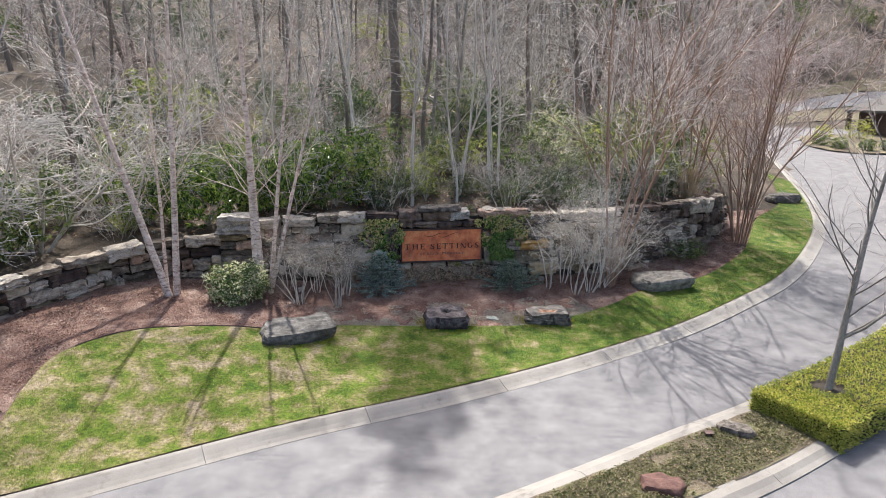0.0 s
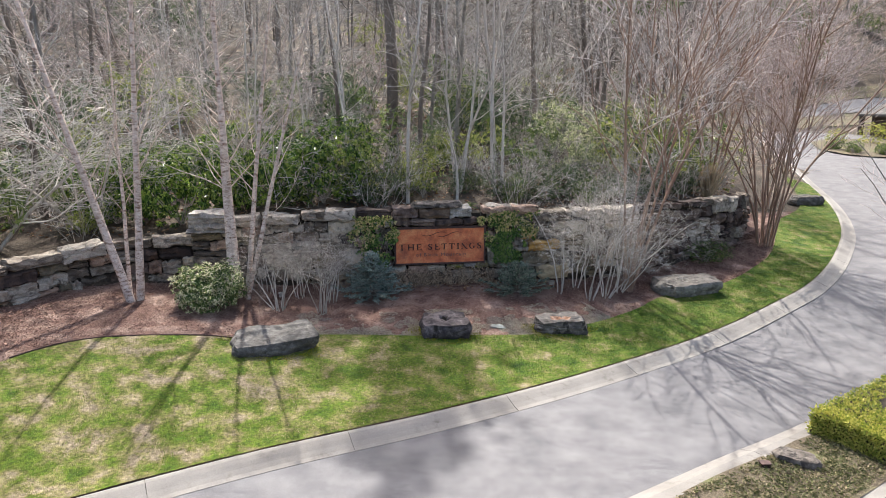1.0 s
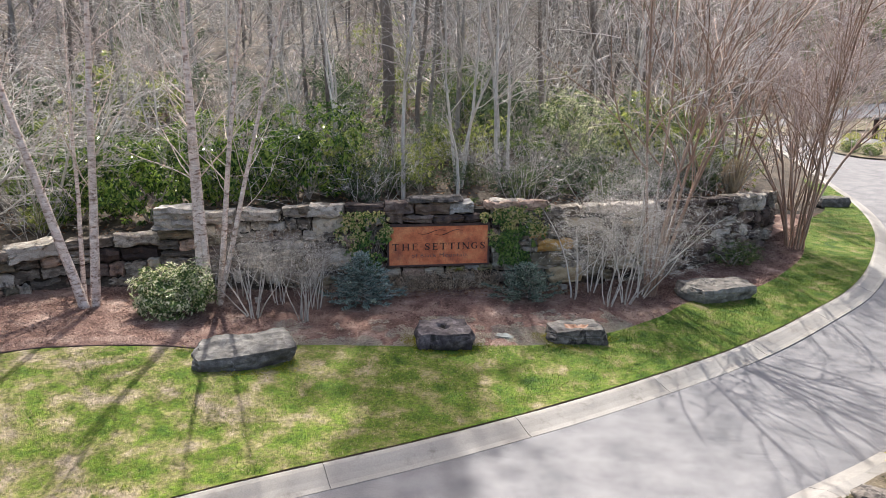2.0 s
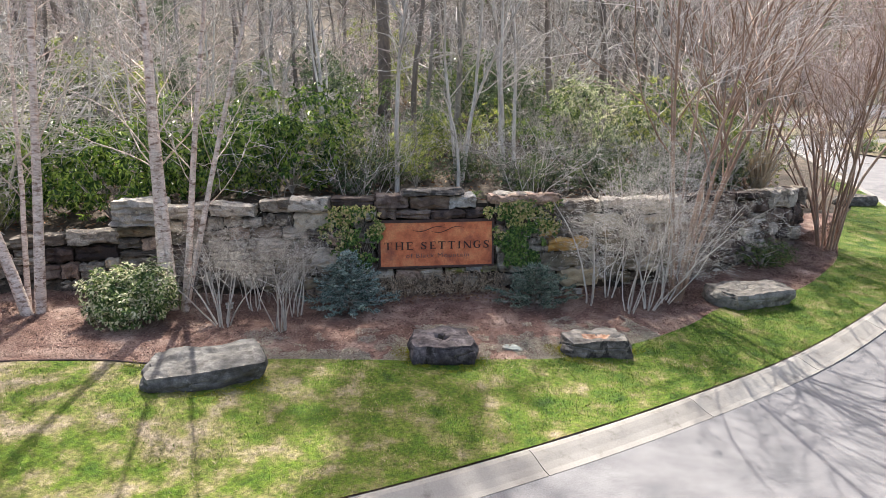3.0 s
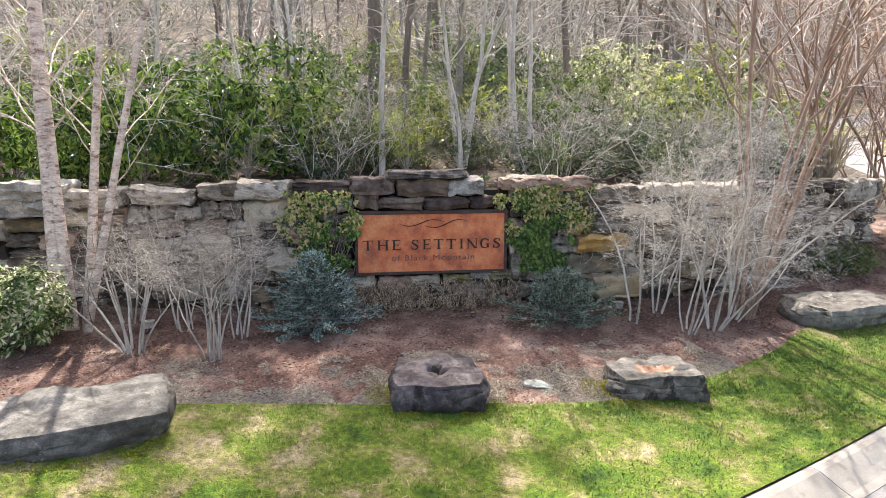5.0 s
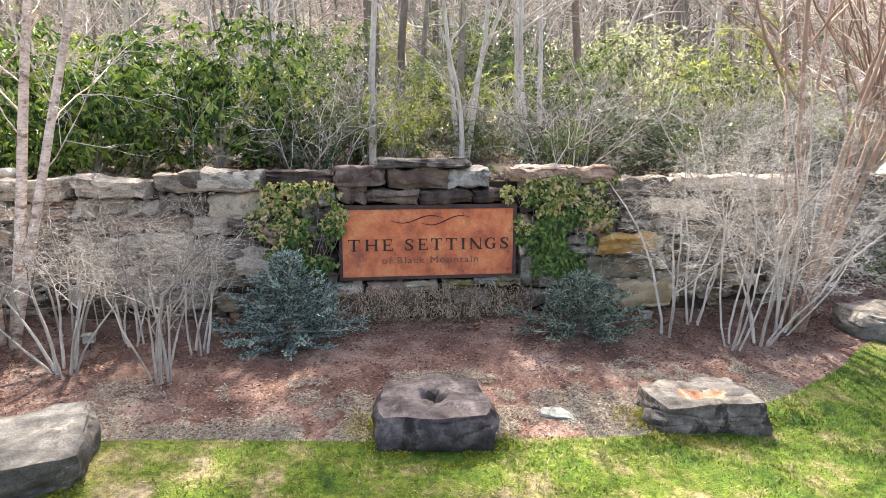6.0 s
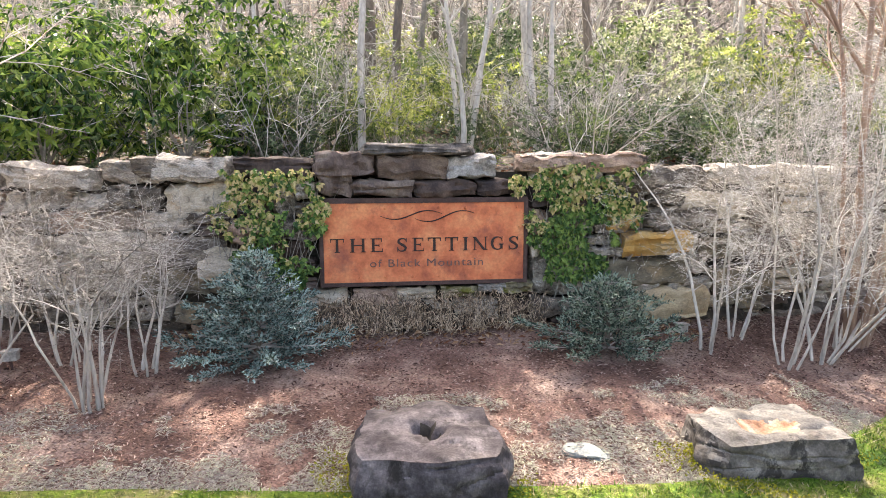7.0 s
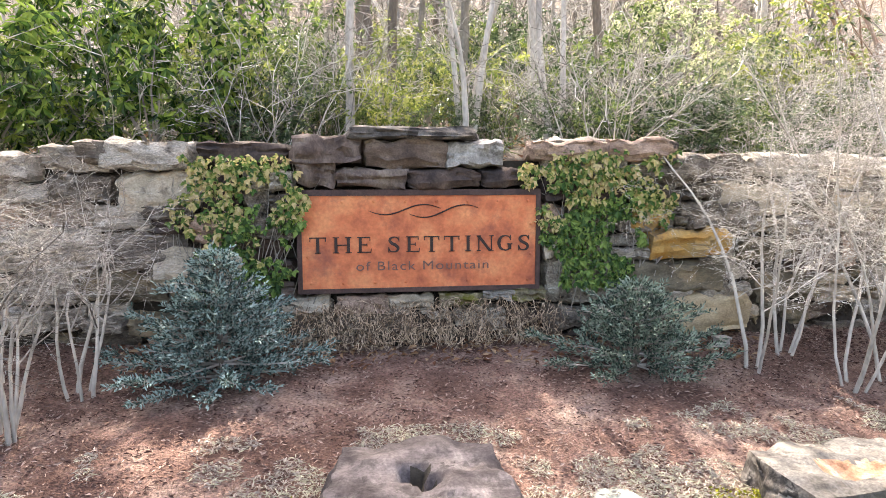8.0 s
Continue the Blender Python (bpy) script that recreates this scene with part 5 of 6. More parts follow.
def ivy(name, x0, x1, z0, z1, count, seed, label):
    """Ivy clinging to the wall's face: leaves over creeping stems."""
    rng = random.Random(seed)
    d0, d1 = wall_at_x(x0), wall_at_x(x1)
    x, y, a = on_wall((d0 + d1) / 2)
    ob = root(name, (x, y, z0), label, "ivy")
    leaves, green, stems = Shape(), Shape(), Shape()
    o = ob.location
    face = Vector((math.sin(a), -math.cos(a), 0))
    for k in range(46):
        d = rng.uniform(d0, d1)
        z = rng.uniform(z0 - 0.25, z0 + 0.4)
        pts = []
        for i in range(6):
            px, py, aa = on_wall(d)
            pts.append(Vector((px + face.x * 0.13, py + face.y * 0.13, z)) - o)
            d += rng.gauss(0, 0.08)
            z += (z1 - z0) / 6 * rng.uniform(0.4, 1.2)
        stems.tube(pts, [0.006, 0.006, 0.005, 0.004, 0.003, 0.002], 3, False)
    made = 0
    while made < count:
        u, w = rng.random(), rng.random()
        half = 0.28 + 0.24 * min(1, w * 1.6)
        edge = 0.9 * min(1.0, 3.0 * (1 - abs(u - 0.5) / half)) * (1.15 - 0.6 * max(0, w - 0.45))
        if edge + 1.5 * noise3((u * 3.5, w * 4, seed), 1.0) + 0.9 * noise3((u * 10, w * 10, seed), 1.0) < 0.55:
            made += 0.2
            continue
        px, py, aa = on_wall(d0 + (d1 - d0) * u)
        q = Vector((px, py, z0 + (z1 - z0) * w)) + face * (0.16 + 0.07 * rng.random() + 0.05 * noise3((u * 5, w * 5, 0), 1, seed)) - o
        dd = Vector((rng.gauss(0, 0.6), 0, -1 + rng.gauss(0, 0.4))) + face * rng.uniform(-0.1, 0.7)
        s = rng.uniform(0.04, 0.095)
        tip = face + Vector((rng.gauss(0, 0.45), rng.gauss(0, 0.45), rng.gauss(0.3, 0.45)))
        kind = green if w + 0.55 * noise3((u * 4, w * 3, seed + 4), 1.0) < 0.5 else leaves
        kind.leaf(q, dd, tip, s, s * 0.6)
        side = dd.normalized().cross(tip).normalized()
        for sg in (-1, 1):
            kind.leaf(q, dd.normalized() * 0.55 + side * sg * 0.8, tip, s * 0.72, s * 0.42)
        made += 1
    part("framework", stems, tan_twig, ob)
    part("foliage", leaves, ivy_leaf, ob, "variegated yellowish leaves")
    part("foliage", green, green_ivy, ob, "deep green leaves")


ivy("ivy", -2.5, -1.12, 0.45, 1.95, 1100, 170, "variegated yellow-green ivy climbing the wall beside the sign")
ivy("ivy", 0.95, 2.6, 0.6, 2.0, 1500, 171, "green and yellow ivy climbing the wall beside the sign")


def vines():
    """Bare vine stems that hang under the sign."""
    rng = random.Random(180)
    d0, d1 = wall_at_x(-1.35), wall_at_x(1.3)
    x, y, a = on_wall((d0 + d1) / 2)
    ob = root("dead_vines", (x, y, 0), "tangle of bare brown vine stems under the sign", "vine")
    face = Vector((math.sin(a), -math.cos(a), 0))
    for clump in range(7):
        s = Shape()
        lo, hi = d0 + (d1 - d0) * clump / 7, d0 + (d1 - d0) * (clump + 1) / 7
        for k in range(190):
            px, py, aa = on_wall(rng.uniform(lo - 0.08, hi + 0.08))
            p = Vector((px, py, rng.uniform(0.08, 0.5))) + face * rng.uniform(0.16, 0.36) - ob.location
            d = Vector((rng.gauss(0, 0.45), rng.gauss(0, 0.25), rng.choice((-1, -1, -1, 0.6))))
            for i in range(4):
                q = p + d.normalized() * rng.uniform(0.05, 0.12)
                if q.z < -0.02 or q.z > 0.54:
                    break
                s.twig(p, q, rng.uniform(0.003, 0.006))
                p = q
                d = sway(d, rng, 0.5)
        part("vine_clump", s, vine_brown, ob)


vines()
rng_s = random.Random(190)
straw_clump = root("ornamental_grass", (9.0, 22.7, ground_at(9.0, 22.7)), "dry straw-coloured ornamental grass clump behind the wall", "grass")
blades = Shape()
for k in range(520):
    a, s = rng_s.random() * 6.28, rng_s.random() ** 0.7 * 0.16
    p = Vector((math.cos(a) * s, math.sin(a) * s, -0.03))
    q = p + Vector((rng_s.gauss(0, 0.13), rng_s.gauss(0, 0.13), rng_s.uniform(0.5, 1.2)))
    blades.leaf(p, q - p, Vector((rng_s.gauss(0, 1), rng_s.gauss(0, 1), 0.2)), (q - p).length, 0.014)
part("tuft", blades, straw, straw_clump)


# ---- woodland ----
FOREST = [(9, 0.035, 0.01, 14, 0.28, 1.0, 0.32, 0.3), (5, 0.16, 0.015, 6, 0.2, 0.8, 0.5, 0.3, 1.2), (3, 0.16, 0.03, 3, 0.2, 0.7, 0.5, 0.4), (2, 0.2, 0.0, 0, 0, 0, 0, 0.4)]
THIN = [(9, 0.06, 0.02, 11, 0.3, 0.8, 0.3, 0.35), (4, 0.14, 0.03, 5, 0.2, 0.8, 0.5, 0.3, 1.2), (3, 0.18, 0.0, 3, 0.2, 0.7, 0.5, 0.4), (2, 0.2, 0, 0, 0, 0, 0, 0.4)]
DISTANT = [(7, 0.06, 0.01, 14, 0.2, 1.0, 0.33, 0.2), (3, 0.2, 0.01, 4, 0.2, 0.8, 0.55, 0.4), (2, 0.2, 0.03, 0, 0.2, 0.8, 0.5, 0.5)]
SPREAD = [(9, 0.07, 0.0, 9, 0.2, 0.8, 0.55, 0.35, 1.2), (7, 0.10, 0.0, 6, 0.15, 0.7, 0.5, 0.4, 1.2), (4, 0.14, -0.02, 3, 0.15, 0.7, 0.5, 0.5), (2, 0.2, 0.0, 0, 0, 0, 0, 0.6)]
THICKET = [(5, 0.14, 0.0, 6, 0.15, 0.8, 0.6, 0.4), (4, 0.2, 0.0, 4, 0.15, 0.8, 0.55, 0.4), (2, 0.25, 0.0, 0, 0, 0, 0, 0.5)]


def clear_of_road(x, y):
    return signed(WALL_ROUGH, [x], [y])[0]


# single trunks seen over the wall: x, y, lean x, lean y, height, radius, dark
for i, (x, y, lx, ly, h, r, dark) in enumerate(((-0.98, 19.5, -0.02, 0.02, 6.8, 0.062, 0), (-0.24, 32.0, 0.0, 0.02, 11.5, 0.15, 1), (0.45, 19.9, 0.0, 0.0, 2.2, 0.05, 0),
                                                  (0.55, 20.6, 0.05, 0.02, 6.8, 0.05, 0), (0.42, 20.9, -0.06, 0.03, 6.8, 0.045, 0), (1.62, 20.5, 0.02, 0.03, 6.8, 0.055, 0), (1.74, 20.6, 0.08, 0.02, 6.6, 0.05, 0),
                                                  (1.75, 22.6, 0.03, 0.02, 8, 0.09, 0), (-2.7, 19.9, -0.08, 0.05, 7, 0.035, 0), (-3.6, 23.5, 0.04, 0.02, 8, 0.08, 1), (3.6, 25.5, 0.0, 0.02, 9, 0.12, 1),
                                                  (6.3, 29.8, 0.0, 0.0, 10.5, 0.17, 1), (6.6, 24.4, 0.1, 0.0, 9, 0.08, 0), (-11.5, 19.5, -0.05, 0, 8, 0.12, 1))):
    woody("woodland_tree", (x, y), [(0, 0, lx, ly, h, r)], FOREST if r > 0.08 else THIN, dark_bark if dark else grey_bark, tan_twig if dark else pale_twig, 200 + i,
          "bare dark-barked woodland tree" if dark else "slender pale-barked bare tree behind the wall", "tree", "woodland trees", None, 0.0055)
woody("spreading_tree", (-11.2, 16.6), vase(8, 0.8, 4.6, 0.05, 9, 0.2, (0.15, -0.1)), SPREAD, grey_bark, white_twig, 260, "pale bare spreading tree behind the low wall", "tree", "", None, 0.0085)
woody("spreading_tree", (-13.0, 13.6), vase(7, 0.8, 4.8, 0.05, 10, 0.2, (0.2, 0.1)), SPREAD, grey_bark, white_twig, 261, "pale bare spreading tree behind the low wall", "tree", "", None, 0.0085)
woody("spreading_tree", (-10.0, 19.0), vase(7, 0.7, 5.2, 0.05, 11, 0.2, (0.1, -0.2)), SPREAD, grey_bark, white_twig, 262, "pale bare spreading tree behind the low wall", "tree", "", None, 0.0085)

woody("spreading_tree", (-12.2, 15.2), vase(7, 0.8, 4.4, 0.05, 12, 0.2, (0.2, -0.1)), SPREAD, grey_bark, white_twig, 263, "pale bare spreading tree behind the low wall", "tree", "", None, 0.0085)


def pine(at, h, r, seed):
    """A tall pine: a bare trunk under a high open crown of needle sprays."""
    rng = random.Random(seed)
    ob = root("pine_tree", (at[0], at[1], ground_at(*at)), "tall pine with a bare dark trunk and high open crown", "tree", "woodland trees")
    trunk = Shape()
    pts = [Vector((0.06 * math.sin(i * 1.3), 0.02 * i, h * i / 14 - 0.1)) for i in range(15)]
    trunk.tube(pts, [r * (1 - 0.9 * i / 14) for i in range(15)], 9)
    part("trunk", trunk, dark_bark, ob, smooth=True)
    needles = Shape()
    for k in range(34):
        t = k / 33
        z = h * (0.58 + 0.41 * t)
        w = k * 2.4 + rng.gauss(0, 0.3)
        reach = 2.5 * (1 - 0.75 * t) * rng.uniform(0.7, 1.15)
        d = Vector((math.cos(w), math.sin(w), 0.15))
        line = [Vector((0, 0.02 * 14 * z / h, z)) + d * (reach * i / 5) + Vector((0, 0, 0.04 * i * i)) for i in range(6)]
        s = Shape()
        s.tube(line, [0.045 * (1 - 0.16 * i) for i in range(6)], 5, False)
        part("limb", s, dark_bark, ob)
        for m in range(int(9 + 7 * reach)):
            q = line[rng.randrange(2, 6)] + Vector((rng.gauss(0, 0.3), rng.gauss(0, 0.3), rng.gauss(0.05, 0.12)))
            for g in range(16):
                v = Vector((rng.gauss(0, 1), rng.gauss(0, 1), rng.gauss(0.2, 0.7))).normalized()
                needles.leaf(q, v, Vector((rng.gauss(0, 1), rng.gauss(0, 1), 1)), rng.uniform(0.2, 0.36), 0.05)
    part("foliage", needles, laurel_leaf, ob)


# its unseen crown is added to throw the blotched shade on road and bed
pine((-2.3, 30.6), 22.5, 0.27, 290)

pine((10.4, 38.0), 11.5, 0.2, 291)

# young beeches that keep their dead leaves, and dark red shrubs far off
for i, (x, y, h, mat, words) in enumerate(((6.2, 41.0, 3.6, dry_leaf, "young beech with clinging rust-brown leaves"), (8.6, 45.0, 4.2, dry_leaf, "young beech with clinging rust-brown leaves"),
                                           (52.0, 71.0, 4.0, maroon_leaf, "dark maroon-leaved shrub on the far bank"), (58.0, 74.0, 4.5, maroon_leaf, "dark maroon-leaved shrub on the far bank"))):
    bush("beech_sapling" if mat is dry_leaf else "maroon_shrub", (x, y), [(0, 0, h * 0.5, h * 0.32, h * 0.3, h * 0.45), (h * 0.2, 0.2, h * 0.75, h * 0.25, h * 0.25, h * 0.28)], mat, 1500, 0.16 if h < 4 else 0.22, 420 + i, words, 0.3, gaps=0.0)

# the wood behind: a few grown trees, set again and again
near_models, far_models = [], []
for i in range(4):
    near_models.append(woody("woodland_tree", (-12 + i * 6.3, 27.5 + (i % 2) * 3.1), [(0, 0, 0.02 * (i - 2), 0.02, 8.2 + 0.5 * i, 0.08 + 0.015 * i)], FOREST, dark_bark if i % 2 else young_bark, tan_twig if i % 2 else pale_twig, 300 + i,
                             "tall bare woodland tree on the slope", "tree", "woodland trees", None, 0.009))
for i in range(4):
    near_models.append(woody("sapling", (-10 + i * 6.1, 25.5 + (i % 2) * 1.6), [(0, 0, 0.05 * (i - 1.5), 0.0, 5.5 + i * 0.6, 0.04)], THIN, grey_bark, pale_twig, 320 + i,
                             "slender bare sapling on the slope", "tree", "woodland saplings", None, 0.007))
for i in range(5):
    far_models.append(woody("woodland_tree", (-20 + i * 9.0, 41 + (i % 2) * 4.0), [(0, 0, 0.02 * (i - 2), 0.0, 12 + i * 1.2, 0.075 + 0.015 * i)], DISTANT, dark_bark if i % 2 else young_bark, (pale_twig, brush_twig, red_twig)[i % 3], 330 + i,
                            "tall bare tree far up the wooded slope", "tree", "woodland trees", None, 0.016))
rng_f = random.Random(330)
placed = [(m.location.x, m.location.y) for m in near_models + far_models]
tries = made_near = made_far = 0
while tries < 5000 and made_far < 260:
    tries += 1
    y = 21 + 85 * rng_f.random() ** 1.15
    x = rng_f.uniform(-16 - 0.5 * (y - 18), 16 + 0.72 * (y - 18))
    dw = clear_of_road(x, y)
    on_far_road = x > 20 and 38 < y < 75 and x > 21 + (y - 40) * 0.45 and x - 0.5 * (y - 60) < 70
    if dw < 2.6 or on_far_road or any((x - p) ** 2 + (y - q) ** 2 < 1.4 for p, q in placed):
        continue
    if y < 36:
        if made_near > 42:
            continue
        made_near += 1
        src = near_models[rng_f.randrange(4, 8) if y < 28.5 and abs(x) > 2.5 else rng_f.randrange(8)]
    else:
        made_far += 1
        src = far_models[rng_f.randrange(5)]
    s = rng_f.uniform(0.8, 1.25)
    copy_thing(src, pose(x, y, ground_at(x, y) - 0.05, rng_f.uniform(-3, 3), rng_f.uniform(-3, 3), rng_f.uniform(0, 360)) @ Matrix.Diagonal((s, s, s, 1)))
    placed.append((x, y))

# evergreen understory on the slope
understory = [bush("rhododendron", (x, y), [(-0.6, 0, 1.1, 1.0, 0.9, 1.1), (0.6, 0.2, 1.4, 0.9, 0.9, 1.0), (0, -0.2, 0.7, 1.3, 1.0, 0.7)], shade_leaf, 2600, 0.15, 380 + i,
                   "dark-green rhododendron thicket on the wooded slope", 0.5, group="woodland rhododendrons", gaps=-0.05) for i, (x, y) in enumerate(((-14.5, 25.0), (1.6, 26.5)))]
for k in range(64):
    y = 20.8 + 32 * rng_f.random() ** 1.1
    x = rng_f.uniform(-15 - 0.3 * (y - 20), 12 + 0.4 * (y - 20))
    if clear_of_road(x, y) < 2.2:
        continue
    s = rng_f.uniform(0.6, 1.15) * (0.6 if y < 28 and -10 < x < 0 else 1.0)
    copy_thing(understory[k % 2], pose(x, y, ground_at(x, y), 0, 0, rng_f.uniform(0, 360)) @ Matrix.Diagonal((s, s, s, 1)))

# a dark fringe of evergreens close behind the coping
for k in range(44):
    d = wall_at_x(-6.2) + (wall_at_x(10.0) - wall_at_x(-6.2)) * (k + rng_f.random() * 0.8) / 44
    px, py, a = on_wall(d)
    back = rng_f.uniform(1.1, 2.9)
    x, y = px - math.sin(a) * back, py + math.cos(a) * back
    s = rng_f.uniform(0.36, 0.62) * (0.72 if -1.5 < x < 1.5 else 1.0)
    copy_thing(understory[k % 2] if k % 3 else laurels[(0, 2, 5)[k % 9 // 3]], pose(x, y, ground_at(x, y) - 0.05, 0, 0, rng_f.uniform(0, 360)) @ Matrix.Diagonal((s, s, s * 0.85, 1)))

# leafless undergrowth
thickets = []
for i in range(4):
    thickets.append(woody("brushwood", (-9 + i * 5.0, 20.9 + 0.2 * i), vase(8, 0.8, 1.7, 0.009, 340 + i, 0.25), THICKET, brush_twig, pale_twig if i == 1 else brush_twig, 350 + i,
                          "tangled leafless undergrowth behind the wall", "shrub", "woodland undergrowth", None, 0.006))
for k in range(95):
    y0 = rng_f.random() ** 1.6 * 16
    x = rng_f.uniform(-15 - 0.4 * y0, 12 + 0.5 * y0)
    y = float(np.interp(x, WALL[:, 0], WALL[:, 1])) + 0.9 + y0
    if clear_of_road(x, y) < 0.9:
        continue
    s = rng_f.uniform(0.75, 1.1) * (1 + y0 * 0.04)
    copy_thing(thickets[k % 4], pose(x, y, ground_at(x, y), 0, 0, rng_f.uniform(0, 360)) @ Matrix.Diagonal((s, s, s, 1)))

SCRUB = [(4, 0.16, 0.02, 7, 0.15, 0.8, 0.6, 0.4), (3, 0.22, 0.02, 4, 0.15, 0.8, 0.55, 0.5), (2, 0.25, 0.0, 0, 0, 0, 0, 0.6)]
scrubs = []
for i in range(3):
    scrubs.append(woody("scrub", (-14 + i * 9.0, 36.0 + 1.2 * i), vase(7, 0.7, 3.4, 0.03, 360 + i, 0.4), SCRUB, brush_twig, (brush_twig, pale_twig, red_twig)[i], 365 + i,
                        "leafless grey scrub on the wooded slope", "shrub", "woodland scrub", None, 0.014, 0.0, "whole"))
done = 0
while done < 140:
    y = 29 + 70 * rng_f.random() ** 1.1
    x = rng_f.uniform(-18 - 0.55 * (y - 18), 16 + 0.8 * (y - 18))
    done += 1
    if clear_of_road(x, y) < 3 or (x > 20 and 38 < y < 75 and x > 21 + (y - 40) * 0.45):
        continue
    s = rng_f.uniform(0.8, 1.6)
    if done % 6 == 0:
        copy_thing(laurels[done % 7], pose(x, y, ground_at(x, y), 0, 0, rng_f.uniform(0, 360)) @ Matrix.Diagonal((s * 1.2, s * 1.2, s * 1.1, 1)))
    else:
        copy_thing(scrubs[done % 3], pose(x, y, ground_at(x, y), 0, 0, rng_f.uniform(0, 360)) @ Matrix.Diagonal((s, s, s, 1)))
for k in range(120):
    y, x = rng_f.uniform(73, 108), rng_f.uniform(26, 74)
    if y < 74.5 and x < 62:
        continue
    s = rng_f.uniform(1.2, 2.0)
    copy_thing(laurels[4 if k % 2 else 0] if k % 4 == 0 else (scrubs[1 + k % 2] if k % 3 else far_models[(0, 2, 4)[k % 3]]), pose(x, y, ground_at(x, y), 0, 0, rng_f.uniform(0, 360)) @ Matrix.Diagonal((s, s, s, 1)))


# ---- far end of the road ----
def strip(name, left, right, mat, lift, label, category):
    ob = sheet(name, curve(left, 1.0)[:24], curve(right, 1.0)[:24], 6, lift, mat)
    return tagged(ob, label, category, kind="structure")


gz = ground_at(36, 53)
gate = root("gatehouse", (39.3, 53.0, gz), "small dark gatehouse with a grey hipped shingle roof", "building")
s = Shape()
s.box((-3.0, -2.2, 0), (3.0, 2.2, 2.1))
part("wall", s, dark_wood, gate)
s = Shape()
e, t = 2.0, 3.9
s.v = [(-3.8, -3.0, e), (3.8, -3.0, e), (3.8, 3.0, e), (-3.8, 3.0, e), (-0.9, 0, t), (0.9, 0, t), (-3.8, -3.0, e - 0.18), (3.8, -3.0, e - 0.18), (3.8, 3.0, e - 0.18), (-3.8, 3.0, e - 0.18)]
s.f = [(0, 1, 5, 4), (1, 2, 5), (2, 3, 4, 5), (3, 0, 4), (0, 6, 7, 1), (1, 7, 8, 2), (2, 8, 9, 3), (3, 9, 6, 0), (6, 9, 8, 7)]
part("roof", s, roof_shingle, gate, "grey shingle hipped roof")
for x, y in ((-3.5, -2.7), (3.5, -2.7), (-3.5, 2.7), (3.5, 2.7)):
    s = Shape()
    s.box((x - 0.15, y - 0.15, 0), (x + 0.15, y + 0.15, e - 0.15))
    part("post", s, dark_wood, gate)
for i, (x, y, r, m) in enumerate(((30.6, 50.6, 0.75, hedge_leaf), (33.2, 50.2, 1.15, hedge_leaf), (29.2, 46.2, 0.6, laurel_leaf), (30.8, 45.4, 0.55, laurel_leaf), (32.4, 45.4, 0.6, laurel_leaf), (28.8, 47.8, 0.6, laurel_leaf), (34.2, 46.0, 0.7, laurel_leaf))):
    bush("round_shrub", (x, y), [(0, 0, r * 0.75, r, r, r * 0.8)], m, 1300, 0.11, 400 + i, "clipped rounded evergreen shrub by the gatehouse", 0.1, group="gatehouse shrubs")
bed2 = curve([(27.6, 47.5), (28.2, 45.2), (30.5, 44.0), (34.0, 44.2), (38, 45.5)], 0.5)
tagged(sheet("island_bed", bed2, along(curve([(28.6, 50.5), (30, 52), (33, 52.5), (36, 52), (39, 51)], 0.5), len(bed2)), 6, 0.1, island_soil, 0.05), "planted island of soil before the gatehouse", "planting bed", kind="structure")
verge = along(curve([(26.5, 56), (30, 58), (36, 60.5), (44, 62), (56, 60)], 1.0), 30)
tagged(sheet("lawn", verge, verge + np.array([1.5, 5.5]), 6, 0.06, island_soil), "far dry yellowish grass verge across the road", "lawn", kind="structure")
tagged(sheet("road", verge + np.array([2.0, 6.0]), verge + np.array([4.5, 10.0]), 6, 0.05, asphalt), "pale sunlit drive beyond the far verge", "road", kind="structure")
tagged(sheet("lawn", verge + np.array([4.5, 10.2]), verge + np.array([6, 13]), 6, 0.06, island_soil), "far dry grassy bank above the drive", "lawn", kind="structure")


# ---- grass, chips and litter ----
def scatter_strip(front, back, count, rng, bias=1.0):
    for k in range(count):
        i = rng.random() * (len(front) - 1.001)
        j = int(i)
        t = rng.random() ** bias
        p = (front[j] * (1 - t) + back[j] * t) * (1 - (i - j)) + (front[j + 1] * (1 - t) + back[j + 1] * t) * (i - j)
        yield float(p[0]), float(p[1]), t


def heights_of(points):
    return height([p[0] for p in points], [p[1] for p in points])


def make_grass():
    rng = random.Random(500)
    pts = list(scatter_strip(offset(lawn_front, 0.03), lawn_back, 125000, rng))
    pts = [p for p in pts if p[1] < 22 or rng.random() < 0.3]
    z = heights_of(pts)
    s = Shape()
    for (x, y, t), h in zip(pts, z):
        g = rng.uniform(0.015, 0.036) * (1 + 0.5 * noise3((x, y, 0), 1.3))
        a, w = rng.random() * 6.28, rng.uniform(0.004, 0.008)
        base = len(s.v)
        lean = rng.gauss(0, 1.3) * g
        zz = float(h) + 0.03
        s.v += [(x - math.cos(a) * w, y - math.sin(a) * w, zz), (x + math.cos(a) * w, y + math.sin(a) * w, zz), (x - math.sin(a) * lean, y + math.cos(a) * lean, zz + g)]
        s.f.append((base, base + 1, base + 2))
    tagged(part("grass", s, grass_blade), "short green and straw grass blades of the lawn", "grass", kind="stuff")


